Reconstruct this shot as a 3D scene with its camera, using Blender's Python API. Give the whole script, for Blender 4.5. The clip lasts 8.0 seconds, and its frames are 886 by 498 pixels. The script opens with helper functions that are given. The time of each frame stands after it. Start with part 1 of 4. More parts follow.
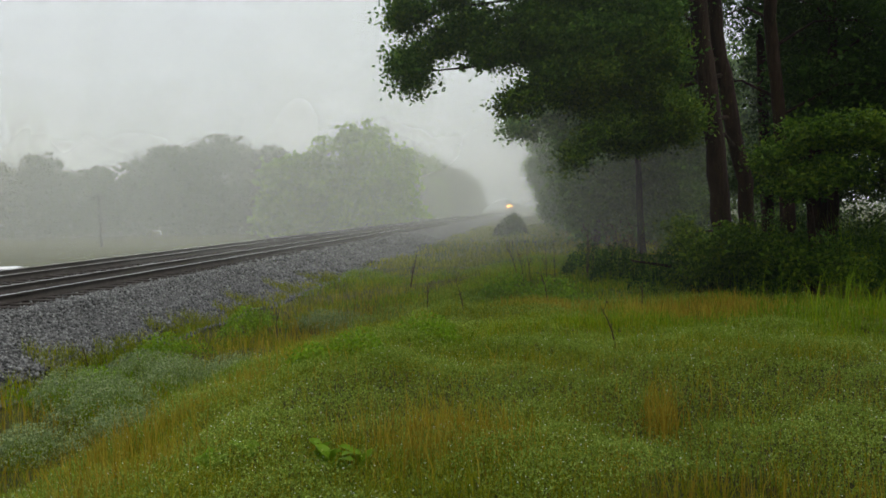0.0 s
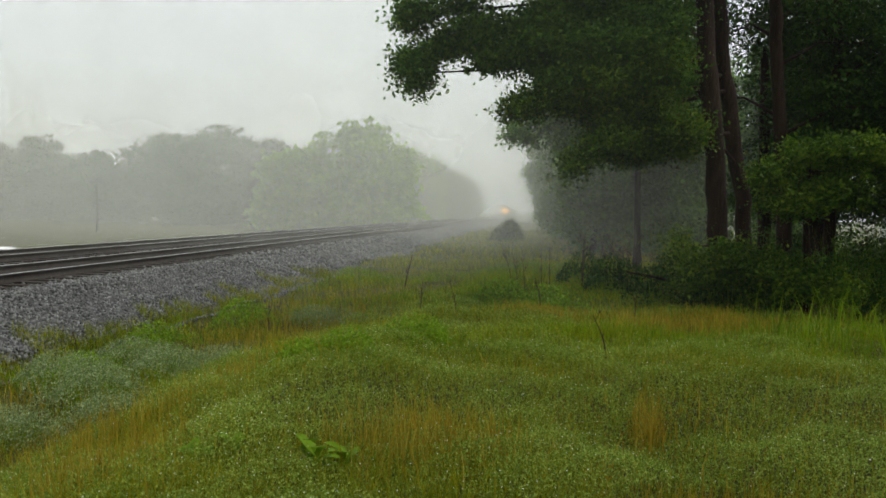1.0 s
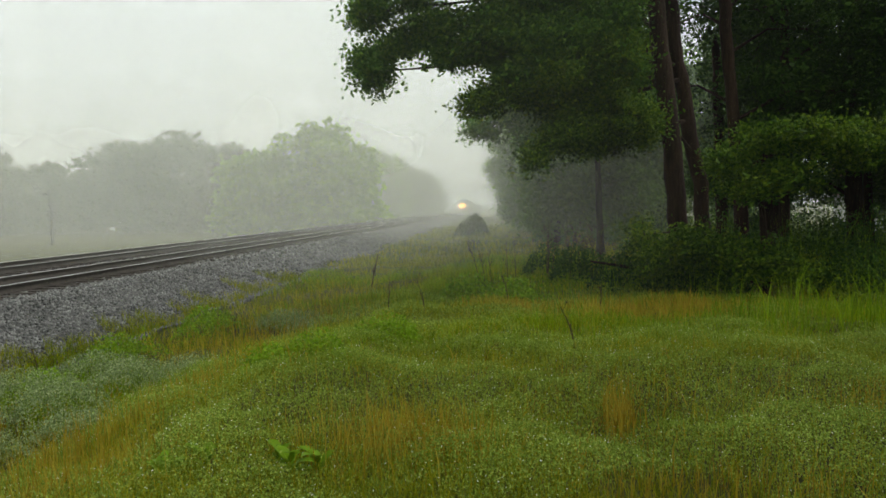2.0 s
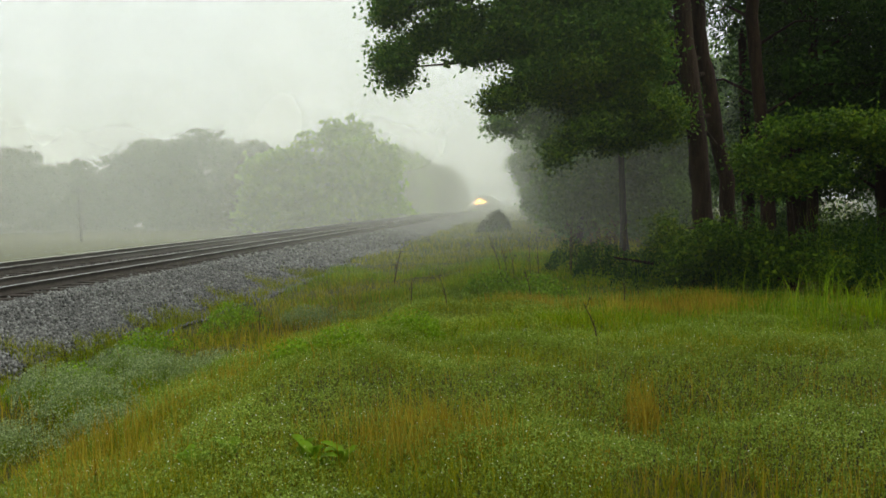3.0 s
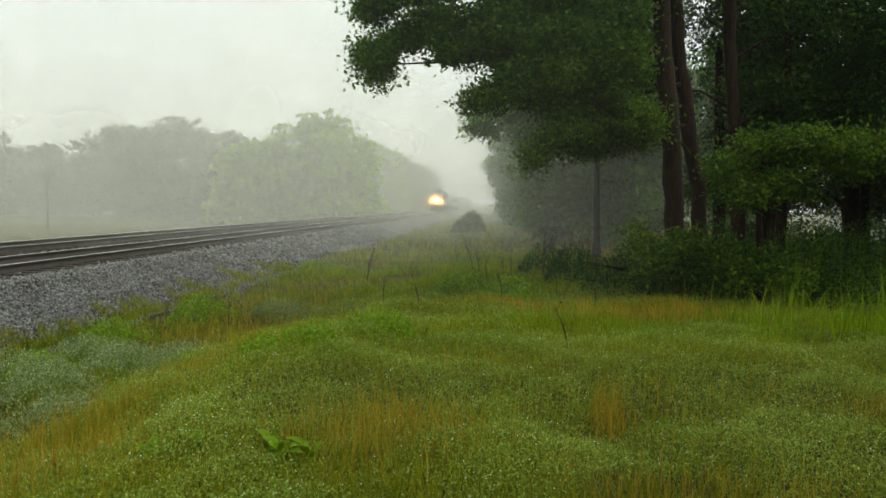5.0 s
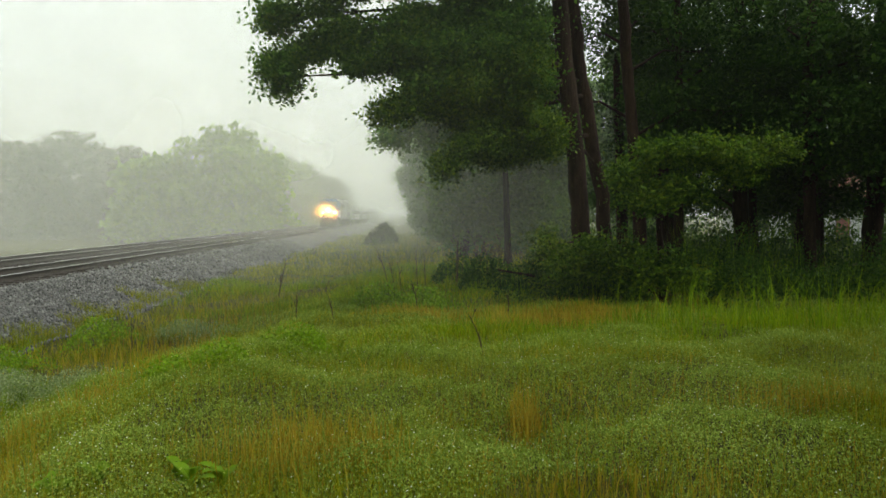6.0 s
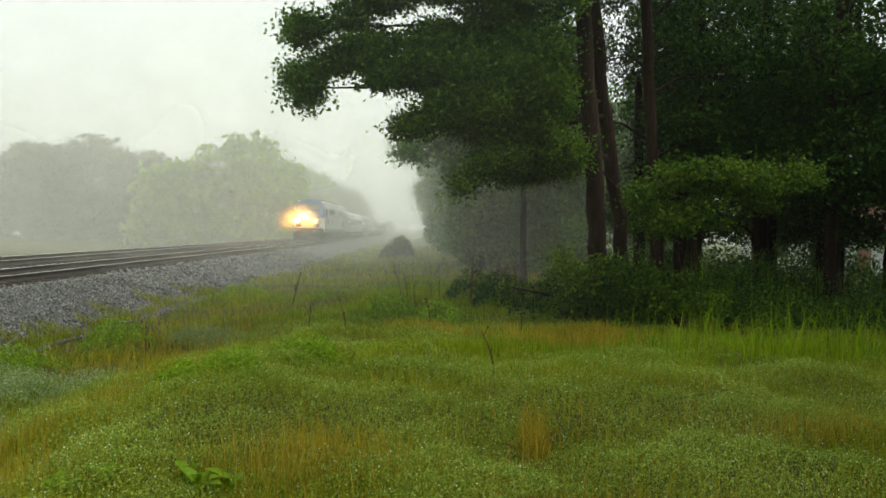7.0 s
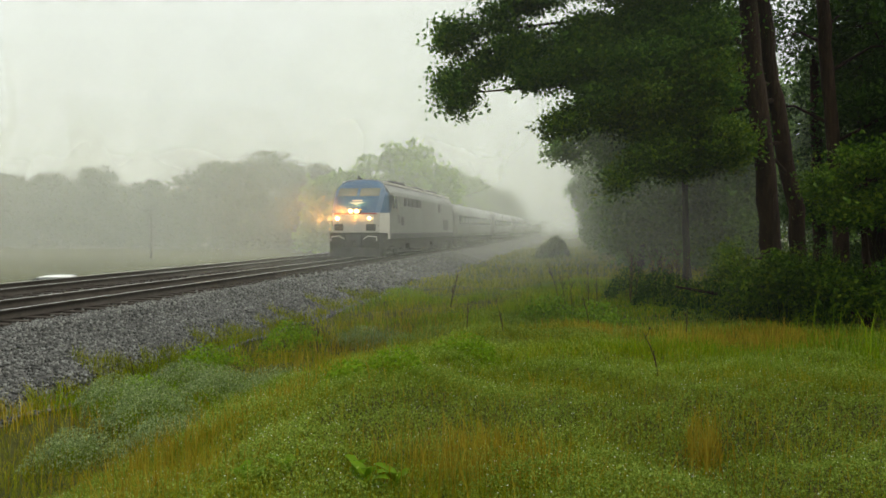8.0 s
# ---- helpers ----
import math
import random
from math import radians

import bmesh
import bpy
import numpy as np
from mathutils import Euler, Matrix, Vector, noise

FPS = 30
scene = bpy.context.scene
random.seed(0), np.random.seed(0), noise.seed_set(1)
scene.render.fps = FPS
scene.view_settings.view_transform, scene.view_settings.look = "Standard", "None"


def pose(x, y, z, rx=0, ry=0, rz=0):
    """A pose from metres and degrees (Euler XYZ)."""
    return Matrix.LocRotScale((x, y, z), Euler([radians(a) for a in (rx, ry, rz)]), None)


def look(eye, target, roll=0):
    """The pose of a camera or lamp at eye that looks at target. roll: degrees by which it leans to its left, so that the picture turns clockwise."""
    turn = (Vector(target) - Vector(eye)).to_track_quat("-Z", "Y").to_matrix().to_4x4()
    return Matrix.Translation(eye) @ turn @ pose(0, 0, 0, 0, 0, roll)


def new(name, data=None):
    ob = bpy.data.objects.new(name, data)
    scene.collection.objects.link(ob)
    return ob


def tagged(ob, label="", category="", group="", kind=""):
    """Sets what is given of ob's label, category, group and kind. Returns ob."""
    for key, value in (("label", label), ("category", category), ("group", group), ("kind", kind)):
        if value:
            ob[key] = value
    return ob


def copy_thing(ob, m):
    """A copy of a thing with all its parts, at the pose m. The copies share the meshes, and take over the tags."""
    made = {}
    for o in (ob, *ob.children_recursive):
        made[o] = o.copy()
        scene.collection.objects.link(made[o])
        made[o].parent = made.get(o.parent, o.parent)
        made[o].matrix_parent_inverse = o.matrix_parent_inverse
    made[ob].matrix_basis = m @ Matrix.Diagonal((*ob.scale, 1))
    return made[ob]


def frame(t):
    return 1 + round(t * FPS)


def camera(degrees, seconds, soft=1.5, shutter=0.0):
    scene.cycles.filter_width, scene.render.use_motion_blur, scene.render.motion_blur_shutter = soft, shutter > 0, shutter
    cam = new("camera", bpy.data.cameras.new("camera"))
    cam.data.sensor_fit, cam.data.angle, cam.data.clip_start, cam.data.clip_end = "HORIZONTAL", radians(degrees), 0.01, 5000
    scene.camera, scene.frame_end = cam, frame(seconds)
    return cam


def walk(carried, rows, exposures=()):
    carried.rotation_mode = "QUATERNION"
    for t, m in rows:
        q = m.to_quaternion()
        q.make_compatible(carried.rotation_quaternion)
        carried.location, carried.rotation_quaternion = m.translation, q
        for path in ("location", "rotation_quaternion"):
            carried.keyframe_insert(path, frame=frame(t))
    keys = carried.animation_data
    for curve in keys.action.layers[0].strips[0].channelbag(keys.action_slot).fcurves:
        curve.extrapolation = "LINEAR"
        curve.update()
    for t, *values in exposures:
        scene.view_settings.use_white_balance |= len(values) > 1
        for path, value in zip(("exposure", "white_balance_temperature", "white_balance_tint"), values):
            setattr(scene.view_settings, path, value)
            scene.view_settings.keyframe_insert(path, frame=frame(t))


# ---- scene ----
# Metres; +Y runs along the railway, z = 0 is the top of the near rails.
cam = camera(65.0, 8.0, soft=1.6, shutter=0.0)
EYE = (0.0, 0.0, 1.545)
# seconds, then the three turns of the camera in degrees
TURNS = [
    (0.0, 86.72, 1.45, 7.58),
    (0.5, 87.78, -1.56, 8.05),
    (1.0, 86.87, -1.39, 7.41),
    (1.2, 86.55, -0.28, 4.91),
    (2.3, 86.67, 1.22, 4.63),
    (2.5, 86.34, 0.78, 5.38),
    (3.0, 86.38, 1.15, 6.27),
    (3.5, 86.20, 1.70, 7.64),
    (4.0, 86.17, 1.51, 7.78),
    (4.5, 86.32, -2.00, 7.59),
    (4.7, 85.90, -1.70, 6.18),
    (5.8, 87.95, -0.19, -1.23),
    (6.0, 87.28, 0.31, -2.96),
    (6.5, 88.18, -0.29, -2.03),
    (7.0, 88.51, -1.82, -1.61),
    (7.5, 88.99, 1.34, 3.89),
    (8.0, 88.41, 0.05, 11.05),
]
walk(cam, [(t, pose(*EYE, rx, ry, rz)) for t, rx, ry, rz in TURNS],
     [(0.0, 0.06, 6100, 14), (1.0, 0.19, 6250, 12), (2.5, 0.33, 6400, 7), (3.5, 0.38, 6450, 6), (4.5, 0.37, 6500, 6), (6.0, 0.47, 6500, 5), (6.5, 0.50, 6500, 5), (7.0, 0.50, 6500, 5), (7.5, 0.40, 6550, 6), (8.0, 0.29, 6600, 6)])

# ---------------------------------------------------------------- light
world = bpy.data.worlds.new("foggy_sky")
scene.world = world
world.use_nodes = True
wn, wl = world.node_tree.nodes, world.node_tree.links
sky = wn.new("ShaderNodeTexSky")
sky.sky_type = "NISHITA"
sky.sun_disc = False
sky.sun_elevation, sky.sun_rotation = radians(54), radians(70)
overcast = wn.new("ShaderNodeMix")
overcast.data_type = "RGBA"
overcast.inputs["Factor"].default_value = 0.93
overcast.inputs["B"].default_value = (8.1, 8.5, 8.45, 1)
wl.new(sky.outputs[0], overcast.inputs["A"])
wl.new(overcast.outputs["Result"], wn["Background"].inputs["Color"])
wn["Background"].inputs["Strength"].default_value = 0.112

sun = new("sun", bpy.data.lights.new("sun", "SUN"))
sun.data.energy, sun.data.angle, sun.data.color = 2.7, radians(40), (1.0, 0.96, 0.86)
sun.matrix_basis = look((30, 31, 44), (0, 20, 0))

scene.cycles.transparent_max_bounces = 64


# ---------------------------------------------------------------- materials
def shader(name):
    m = bpy.data.materials.new(name)
    m.use_nodes = True
    return m, m.node_tree.nodes, m.node_tree.links, m.node_tree.nodes["Principled BSDF"]


def ramp(nodes, stops):
    r = nodes.new("ShaderNodeValToRGB")
    while len(r.color_ramp.elements) < len(stops):
        r.color_ramp.elements.new(0.5)
    for e, (at, c) in zip(r.color_ramp.elements, stops):
        e.position, e.color = at, (*c, 1)
    return r


def noise_tex(nodes, links, scale, detail=4, rough=0.6, stretch=None):
    n = nodes.new("ShaderNodeTexNoise")
    n.inputs["Scale"].default_value, n.inputs["Detail"].default_value, n.inputs["Roughness"].default_value = scale, detail, rough
    c = nodes.new("ShaderNodeTexCoord")
    if stretch:
        mp = nodes.new("ShaderNodeMapping")
        mp.inputs["Scale"].default_value = stretch
        links.new(c.outputs["Object"], mp.inputs[0])
        links.new(mp.outputs[0], n.inputs["Vector"])
    else:
        links.new(c.outputs["Object"], n.inputs["Vector"])
    return n


def surface(name, dark, light, scale=3.0, fine=40.0, rough=0.7, metal=0.0, bump=0.2, stretch=None, dist=0.01):
    """A surface that wavers between two colours at a coarse and a fine scale, with relief."""
    m, n, l, b = shader(name)
    big, small = noise_tex(n, l, scale, stretch=stretch), noise_tex(n, l, fine, 3, stretch=stretch)
    add = n.new("ShaderNodeMath")
    add.operation = "MULTIPLY_ADD"
    add.inputs[1].default_value, add.inputs[2].default_value = 0.45, 0.0
    l.new(small.outputs["Fac"], add.inputs[0])
    both = n.new("ShaderNodeMath")
    both.operation = "MULTIPLY_ADD"
    both.inputs[1].default_value = 0.55
    l.new(big.outputs["Fac"], both.inputs[0])
    l.new(add.outputs[0], both.inputs[2])
    r = ramp(n, [(0.33, dark), (0.67, light)])
    l.new(both.outputs[0], r.inputs[0])
    l.new(r.outputs[0], b.inputs["Base Color"])
    b.inputs["Roughness"].default_value, b.inputs["Metallic"].default_value = rough, metal
    b.inputs["Specular IOR Level"].default_value = 0.12 if rough > 0.7 else 0.5
    if bump:
        bp = n.new("ShaderNodeBump")
        bp.inputs["Strength"].default_value, bp.inputs["Distance"].default_value = bump, dist
        l.new(small.outputs["Fac"], bp.inputs["Height"])
        l.new(bp.outputs[0], b.inputs["Normal"])
    return m


def leafy(name, stops, through_light=0.35, rough=0.55, patch=0.7):
    """Leaves and blades: the colour varies from leaf to leaf and slowly over the patch; light shines through."""
    m, n, l, b = shader(name)
    g = n.new("ShaderNodeNewGeometry")
    big = noise_tex(n, l, patch, 2)
    mixv = n.new("ShaderNodeMath")
    mixv.operation = "MULTIPLY_ADD"
    mixv.inputs[1].default_value = 0.55
    l.new(g.outputs["Random Per Island"], mixv.inputs[0])
    half = n.new("ShaderNodeMath")
    half.operation = "MULTIPLY"
    half.inputs[1].default_value = 0.5
    l.new(big.outputs["Fac"], half.inputs[0])
    l.new(half.outputs[0], mixv.inputs[2])
    r = ramp(n, stops)
    l.new(mixv.outputs[0], r.inputs[0])
    l.new(r.outputs[0], b.inputs["Base Color"])
    b.inputs["Roughness"].default_value = rough
    b.inputs["Specular IOR Level"].default_value = 0.05
    t = n.new("ShaderNodeBsdfTranslucent")
    l.new(r.outputs[0], t.inputs["Color"])
    mx = n.new("ShaderNodeMixShader")
    mx.inputs[0].default_value = through_light
    l.new(b.outputs[0], mx.inputs[1])
    l.new(t.outputs[0], mx.inputs[2])
    l.new(mx.outputs[0], n["Material Output"].inputs["Surface"])
    return m


def glow(name, colour, strength):
    m, n, l, b = shader(name)
    b.inputs["Base Color"].default_value = (0.9, 0.85, 0.7, 1)
    b.inputs["Emission Color"].default_value = (*colour, 1)
    b.inputs["Emission Strength"].default_value = strength
    return m


def mist(name, alpha, low=6.0, high=75.0, patches=0.22, colour=(0.97, 0.97, 0.87), clearing=(5.0, 13.0, 0.42)):
    """A thin veil of droplets: it scatters a little of the light to both sides and lets the rest through, thinner with height."""
    m, n, l, b = shader(name)
    n.remove(b)
    d, t = n.new("ShaderNodeBsdfDiffuse"), n.new("ShaderNodeBsdfTranslucent")
    for s in (d, t):
        s.inputs["Color"].default_value = (*colour, 1)
    both, clear, out = n.new("ShaderNodeMixShader"), n.new("ShaderNodeBsdfTransparent"), n.new("ShaderNodeMixShader")
    both.inputs[0].default_value = 0.5
    l.new(d.outputs[0], both.inputs[1])
    l.new(t.outputs[0], both.inputs[2])
    g, sep = n.new("ShaderNodeNewGeometry"), n.new("ShaderNodeSeparateXYZ")
    l.new(g.outputs["Position"], sep.inputs[0])
    fall = n.new("ShaderNodeMapRange")
    fall.interpolation_type = "SMOOTHSTEP"
    fall.inputs["From Min"].default_value, fall.inputs["From Max"].default_value = low, high
    fall.inputs["To Min"].default_value, fall.inputs["To Max"].default_value = alpha, alpha * 0.1
    l.new(sep.outputs["Z"], fall.inputs["Value"])
    nz = n.new("ShaderNodeTexNoise")
    nz.inputs["Scale"].default_value, nz.inputs["Detail"].default_value = 0.035, 2
    l.new(g.outputs["Position"], nz.inputs["Vector"])
    wave = n.new("ShaderNodeMapRange")
    wave.inputs["From Min"].default_value, wave.inputs["From Max"].default_value = 0.3, 0.7
    wave.inputs["To Min"].default_value, wave.inputs["To Max"].default_value = 1 - patches, 1 + patches
    l.new(nz.outputs["Fac"], wave.inputs["Value"])
    times = n.new("ShaderNodeMath")
    times.operation = "MULTIPLY"
    l.new(fall.outputs[0], times.inputs[0])
    l.new(wave.outputs[0], times.inputs[1])
    wood = n.new("ShaderNodeMapRange")
    wood.interpolation_type = "SMOOTHSTEP"
    wood.inputs["From Min"].default_value, wood.inputs["From Max"].default_value = clearing[0], clearing[1]
    wood.inputs["To Min"].default_value, wood.inputs["To Max"].default_value = 1.0, clearing[2]
    l.new(sep.outputs["X"], wood.inputs["Value"])
    inside = n.new("ShaderNodeMath")
    inside.operation = "MULTIPLY"
    l.new(times.outputs[0], inside.inputs[0])
    l.new(wood.outputs[0], inside.inputs[1])
    l.new(inside.outputs[0], out.inputs[0])
    l.new(clear.outputs[0], out.inputs[1])
    l.new(both.outputs[0], out.inputs[2])
    l.new(out.outputs[0], n["Material Output"].inputs["Surface"])
    return m


M_soil = surface("meadow_soil", (0.022, 0.024, 0.006), (0.06, 0.06, 0.012), 0.35, 9, 0.95, bump=0.6, dist=0.04)
M_ballast = surface("ballast_bed", (0.045, 0.044, 0.043), (0.11, 0.107, 0.104), 1.5, 16, 0.9, bump=1.0, dist=0.05)
M_rail = surface("rusty_rail_side", (0.02, 0.017, 0.015), (0.05, 0.042, 0.036), 4, 60, 0.75, 0.2)
M_railtop = surface("polished_rail_head", (0.55, 0.55, 0.54), (0.72, 0.72, 0.7), 2, 30, 0.5, 1.0, 0.05)
M_tie = surface("creosoted_timber", (0.02, 0.016, 0.013), (0.06, 0.05, 0.042), 2, 30, 0.85, bump=0.5, stretch=(1, 8, 8))
M_bark = surface("tree_bark", (0.010, 0.006, 0.004), (0.040, 0.023, 0.013), 1.6, 16, 0.9, bump=1.0, stretch=(1, 1, 0.18), dist=0.04)
M_bark_far = surface("grey_bark", (0.018, 0.015, 0.011), (0.05, 0.042, 0.032), 1.2, 12, 0.9, bump=0.6, stretch=(1, 1, 0.2), dist=0.03)
M_oak = leafy("oak_leaves", [(0.2, (0.035, 0.085, 0.012)), (0.55, (0.07, 0.145, 0.018)), (0.85, (0.13, 0.21, 0.022))], 0.45)
M_maple = leafy("bright_bush_leaves", [(0.2, (0.02, 0.05, 0.005)), (0.55, (0.06, 0.115, 0.008)), (0.85, (0.13, 0.18, 0.012))])
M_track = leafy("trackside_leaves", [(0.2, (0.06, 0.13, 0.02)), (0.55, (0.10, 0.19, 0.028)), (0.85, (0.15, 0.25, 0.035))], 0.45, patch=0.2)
M_wood_leaf = leafy("woodland_leaves", [(0.2, (0.015, 0.04, 0.006)), (0.55, (0.034, 0.076, 0.010)), (0.85, (0.062, 0.115, 0.015))])
M_far_leaf = leafy("distant_leaves", [(0.2, (0.03, 0.042, 0.016)), (0.6, (0.05, 0.07, 0.022)), (0.9, (0.08, 0.095, 0.03))], patch=0.1)
M_far_green = leafy("fresh_distant_leaves", [(0.2, (0.09, 0.17, 0.006)), (0.6, (0.17, 0.28, 0.010)), (0.9, (0.25, 0.36, 0.015))], patch=0.1)
M_grass = leafy("green_grass", [(0.15, (0.04, 0.065, 0.003)), (0.5, (0.15, 0.18, 0.005)), (0.75, (0.27, 0.255, 0.009)), (0.95, (0.37, 0.27, 0.02))], 0.4, 0.5)
M_lush = leafy("lush_grass", [(0.2, (0.06, 0.12, 0.004)), (0.6, (0.15, 0.24, 0.006)), (0.9, (0.24, 0.31, 0.010))], 0.4, 0.45)
M_straw = leafy("dry_grass", [(0.2, (0.17, 0.11, 0.008)), (0.5, (0.28, 0.195, 0.016)), (0.8, (0.38, 0.31, 0.035))], 0.35, 0.6)
M_weed = leafy("grey_green_weed", [(0.15, (0.065, 0.10, 0.008)), (0.5, (0.165, 0.24, 0.028)), (0.85, (0.30, 0.385, 0.075))], 0.3, 0.6)
M_sage = leafy("silvery_weed", [(0.2, (0.09, 0.13, 0.045)), (0.55, (0.20, 0.26, 0.105)), (0.85, (0.33, 0.38, 0.19))], 0.25, 0.65)
M_broad = leafy("broad_weed_leaves", [(0.2, (0.08, 0.16, 0.008)), (0.6, (0.16, 0.27, 0.012)), (0.9, (0.23, 0.34, 0.02))], 0.4, 0.4)
M_flower = leafy("tiny_white_flowers", [(0.2, (0.55, 0.58, 0.48)), (0.8, (0.78, 0.8, 0.7))], 0.3, 0.6)
M_stalk = surface("dead_stalk", (0.03, 0.02, 0.012), (0.08, 0.055, 0.03), 5, 60, 0.85)
M_stone = leafy("crushed_stone", [(0.15, (0.034, 0.035, 0.034)), (0.5, (0.105, 0.105, 0.10)), (0.85, (0.21, 0.21, 0.20))], 0.0, 0.8, 2.0)
M_blue = surface("blue_paint", (0.010, 0.055, 0.13), (0.016, 0.075, 0.17), 1.2, 30, 0.35, 0.0, 0.03)
M_silver = surface("silver_paint", (0.12, 0.12, 0.112), (0.17, 0.17, 0.16), 0.8, 25, 0.5, 0.2, 0.04)
M_white = surface("cream_white_paint", (0.42, 0.40, 0.35), (0.52, 0.50, 0.45), 1.2, 30, 0.4, 0.0, 0.03)
M_steel = surface("stainless_steel", (0.18, 0.18, 0.172), (0.26, 0.26, 0.25), 0.6, 20, 0.42, 0.6, 0.05)
M_black = surface("sooty_black_steel", (0.010, 0.010, 0.010), (0.03, 0.028, 0.026), 2, 25, 0.75, 0.0, 0.2)
M_grille = surface("dark_grille", (0.02, 0.02, 0.022), (0.05, 0.05, 0.05), 3, 60, 0.6, 0.3, 0.4)
M_red = surface("red_stripe_paint", (0.25, 0.02, 0.02), (0.33, 0.03, 0.03), 2, 30, 0.4)
M_carwhite = surface("white_car_paint", (0.7, 0.7, 0.7), (0.8, 0.8, 0.8), 1, 30, 0.25, 0.0, 0.0)
M_siding = surface("white_siding", (0.4, 0.41, 0.4), (0.55, 0.56, 0.55), 1, 20, 0.6)
M_roof = surface("reddish_brown_shingles", (0.14, 0.05, 0.035), (0.25, 0.10, 0.07), 1.5, 20, 0.85, bump=0.5)
M_glass, _n, _l, _b = shader("dark_window_glass")
_b.inputs["Base Color"].default_value = (0.02, 0.024, 0.024, 1)
_b.inputs["Roughness"].default_value, _b.inputs["Specular IOR Level"].default_value = 0.25, 0.4
# windscreen glass; the pale beige puts the reflected sky into its colour
M_screen = surface("windscreen_sky_reflection", (0.13, 0.125, 0.09), (0.17, 0.16, 0.12), 1.0, 12, 0.25, 0.0, 0.0)
M_rubber = surface("tyre_rubber", (0.015, 0.015, 0.015), (0.03, 0.03, 0.03), 3, 40, 0.85)
M_lamp = glow("headlight_filament", (1.0, 0.44, 0.08), 120000.0)
M_ditch = glow("lamp_lens", (1.0, 0.62, 0.22), 4.0)


# ---------------------------------------------------------------- mesh helpers
def mesh_object(name, me, material, parent=None, label=""):
    me.materials.append(material)
    ob = new(name, me)
    if parent:
        ob.parent = parent
    return tagged(ob, label)


def part(name, bm, material, parent=None, label="", smooth=False):
    me = bpy.data.meshes.new(name)
    if smooth:
        for f in bm.faces:
            f.smooth = True
    bm.to_mesh(me)
    bm.free()
    return mesh_object(name, me, material, parent, label)


def arrays(name, verts, quads, material, parent=None, label="", smooth=False):
    """A mesh from numpy arrays: verts (N, 3) and quads (M, 4)."""
    me = bpy.data.meshes.new(name)
    quads = np.asarray(quads, dtype=np.int32)
    me.vertices.add(len(verts))
    me.vertices.foreach_set("co", np.asarray(verts, dtype=np.float32).ravel())
    me.loops.add(quads.size)
    me.loops.foreach_set("vertex_index", quads.ravel())
    me.polygons.add(len(quads))
    me.polygons.foreach_set("loop_start", np.arange(0, quads.size, 4, dtype=np.int32))
    if smooth:
        me.polygons.foreach_set("use_smooth", np.ones(len(quads), dtype=bool))
    me.update(calc_edges=True)
    return mesh_object(name, me, material, parent, label)


def box(bm, x0, x1, y0, y1, z0, z1, bevel=0.0):
    r = bmesh.ops.create_cube(bm, size=1)
    bmesh.ops.scale(bm, vec=(x1 - x0, y1 - y0, z1 - z0), verts=r["verts"])
    bmesh.ops.translate(bm, vec=((x0 + x1) / 2, (y0 + y1) / 2, (z0 + z1) / 2), verts=r["verts"])
    if bevel:
        edges = {e for v in r["verts"] for e in v.link_edges}
        bmesh.ops.bevel(bm, geom=list(edges), offset=bevel, segments=2, affect="EDGES", profile=0.6)
    return bm


def a_box(*dims, bevel=0.0):
    return box(bmesh.new(), *dims, bevel=bevel)


def tube_arrays(points, radii, sides=8):
    """Rings of a tapering tube as (verts, quads)."""
    pts = [Vector(p) for p in points]
    verts, quads = [], []
    for i, (p, r) in enumerate(zip(pts, radii)):
        d = (pts[min(i + 1, len(pts) - 1)] - pts[max(i - 1, 0)]).normalized()
        u = d.cross(Vector((0.31, 0.9, 0.17))).normalized()
        w = d.cross(u)
        for k in range(sides):
            a = 2 * math.pi * k / sides
            verts.append(p + r * (math.cos(a) * u + math.sin(a) * w))
    for i in range(len(pts) - 1):
        for k in range(sides):
            a, b = i * sides + k, i * sides + (k + 1) % sides
            quads.append((a, b, b + sides, a + sides))
    return [tuple(v) for v in verts], quads


def join(groups):
    verts, quads, at = [], [], 0
    for v, q in groups:
        verts += list(v)
        quads += [tuple(i + at for i in f) for f in q]
        at += len(v)
    return verts, quads


def unit(rng, n, up=0.0):
    v = rng.normal(size=(n, 3))
    v[:, 2] += up
    return v / np.linalg.norm(v, axis=1, keepdims=True)


def leaf_quads(rng, centres, size, up=0.0, slim=0.55):
    """Pointed leaves (diamonds, bent on the midrib line) at the centres."""
    n = len(centres)
    u = unit(rng, n)
    w = np.cross(u, unit(rng, n, up))
    w /= np.linalg.norm(w, axis=1, keepdims=True) + 1e-9
    s = size * rng.uniform(0.6, 1.3, (n, 1))
    nrm = np.cross(u, w)
    v = np.stack([centres - u * s, centres + w * s * slim + nrm * s * 0.15, centres + u * s, centres - w * s * slim + nrm * s * 0.15], 1)
    return v.reshape(-1, 3), np.arange(4 * n).reshape(n, 4)


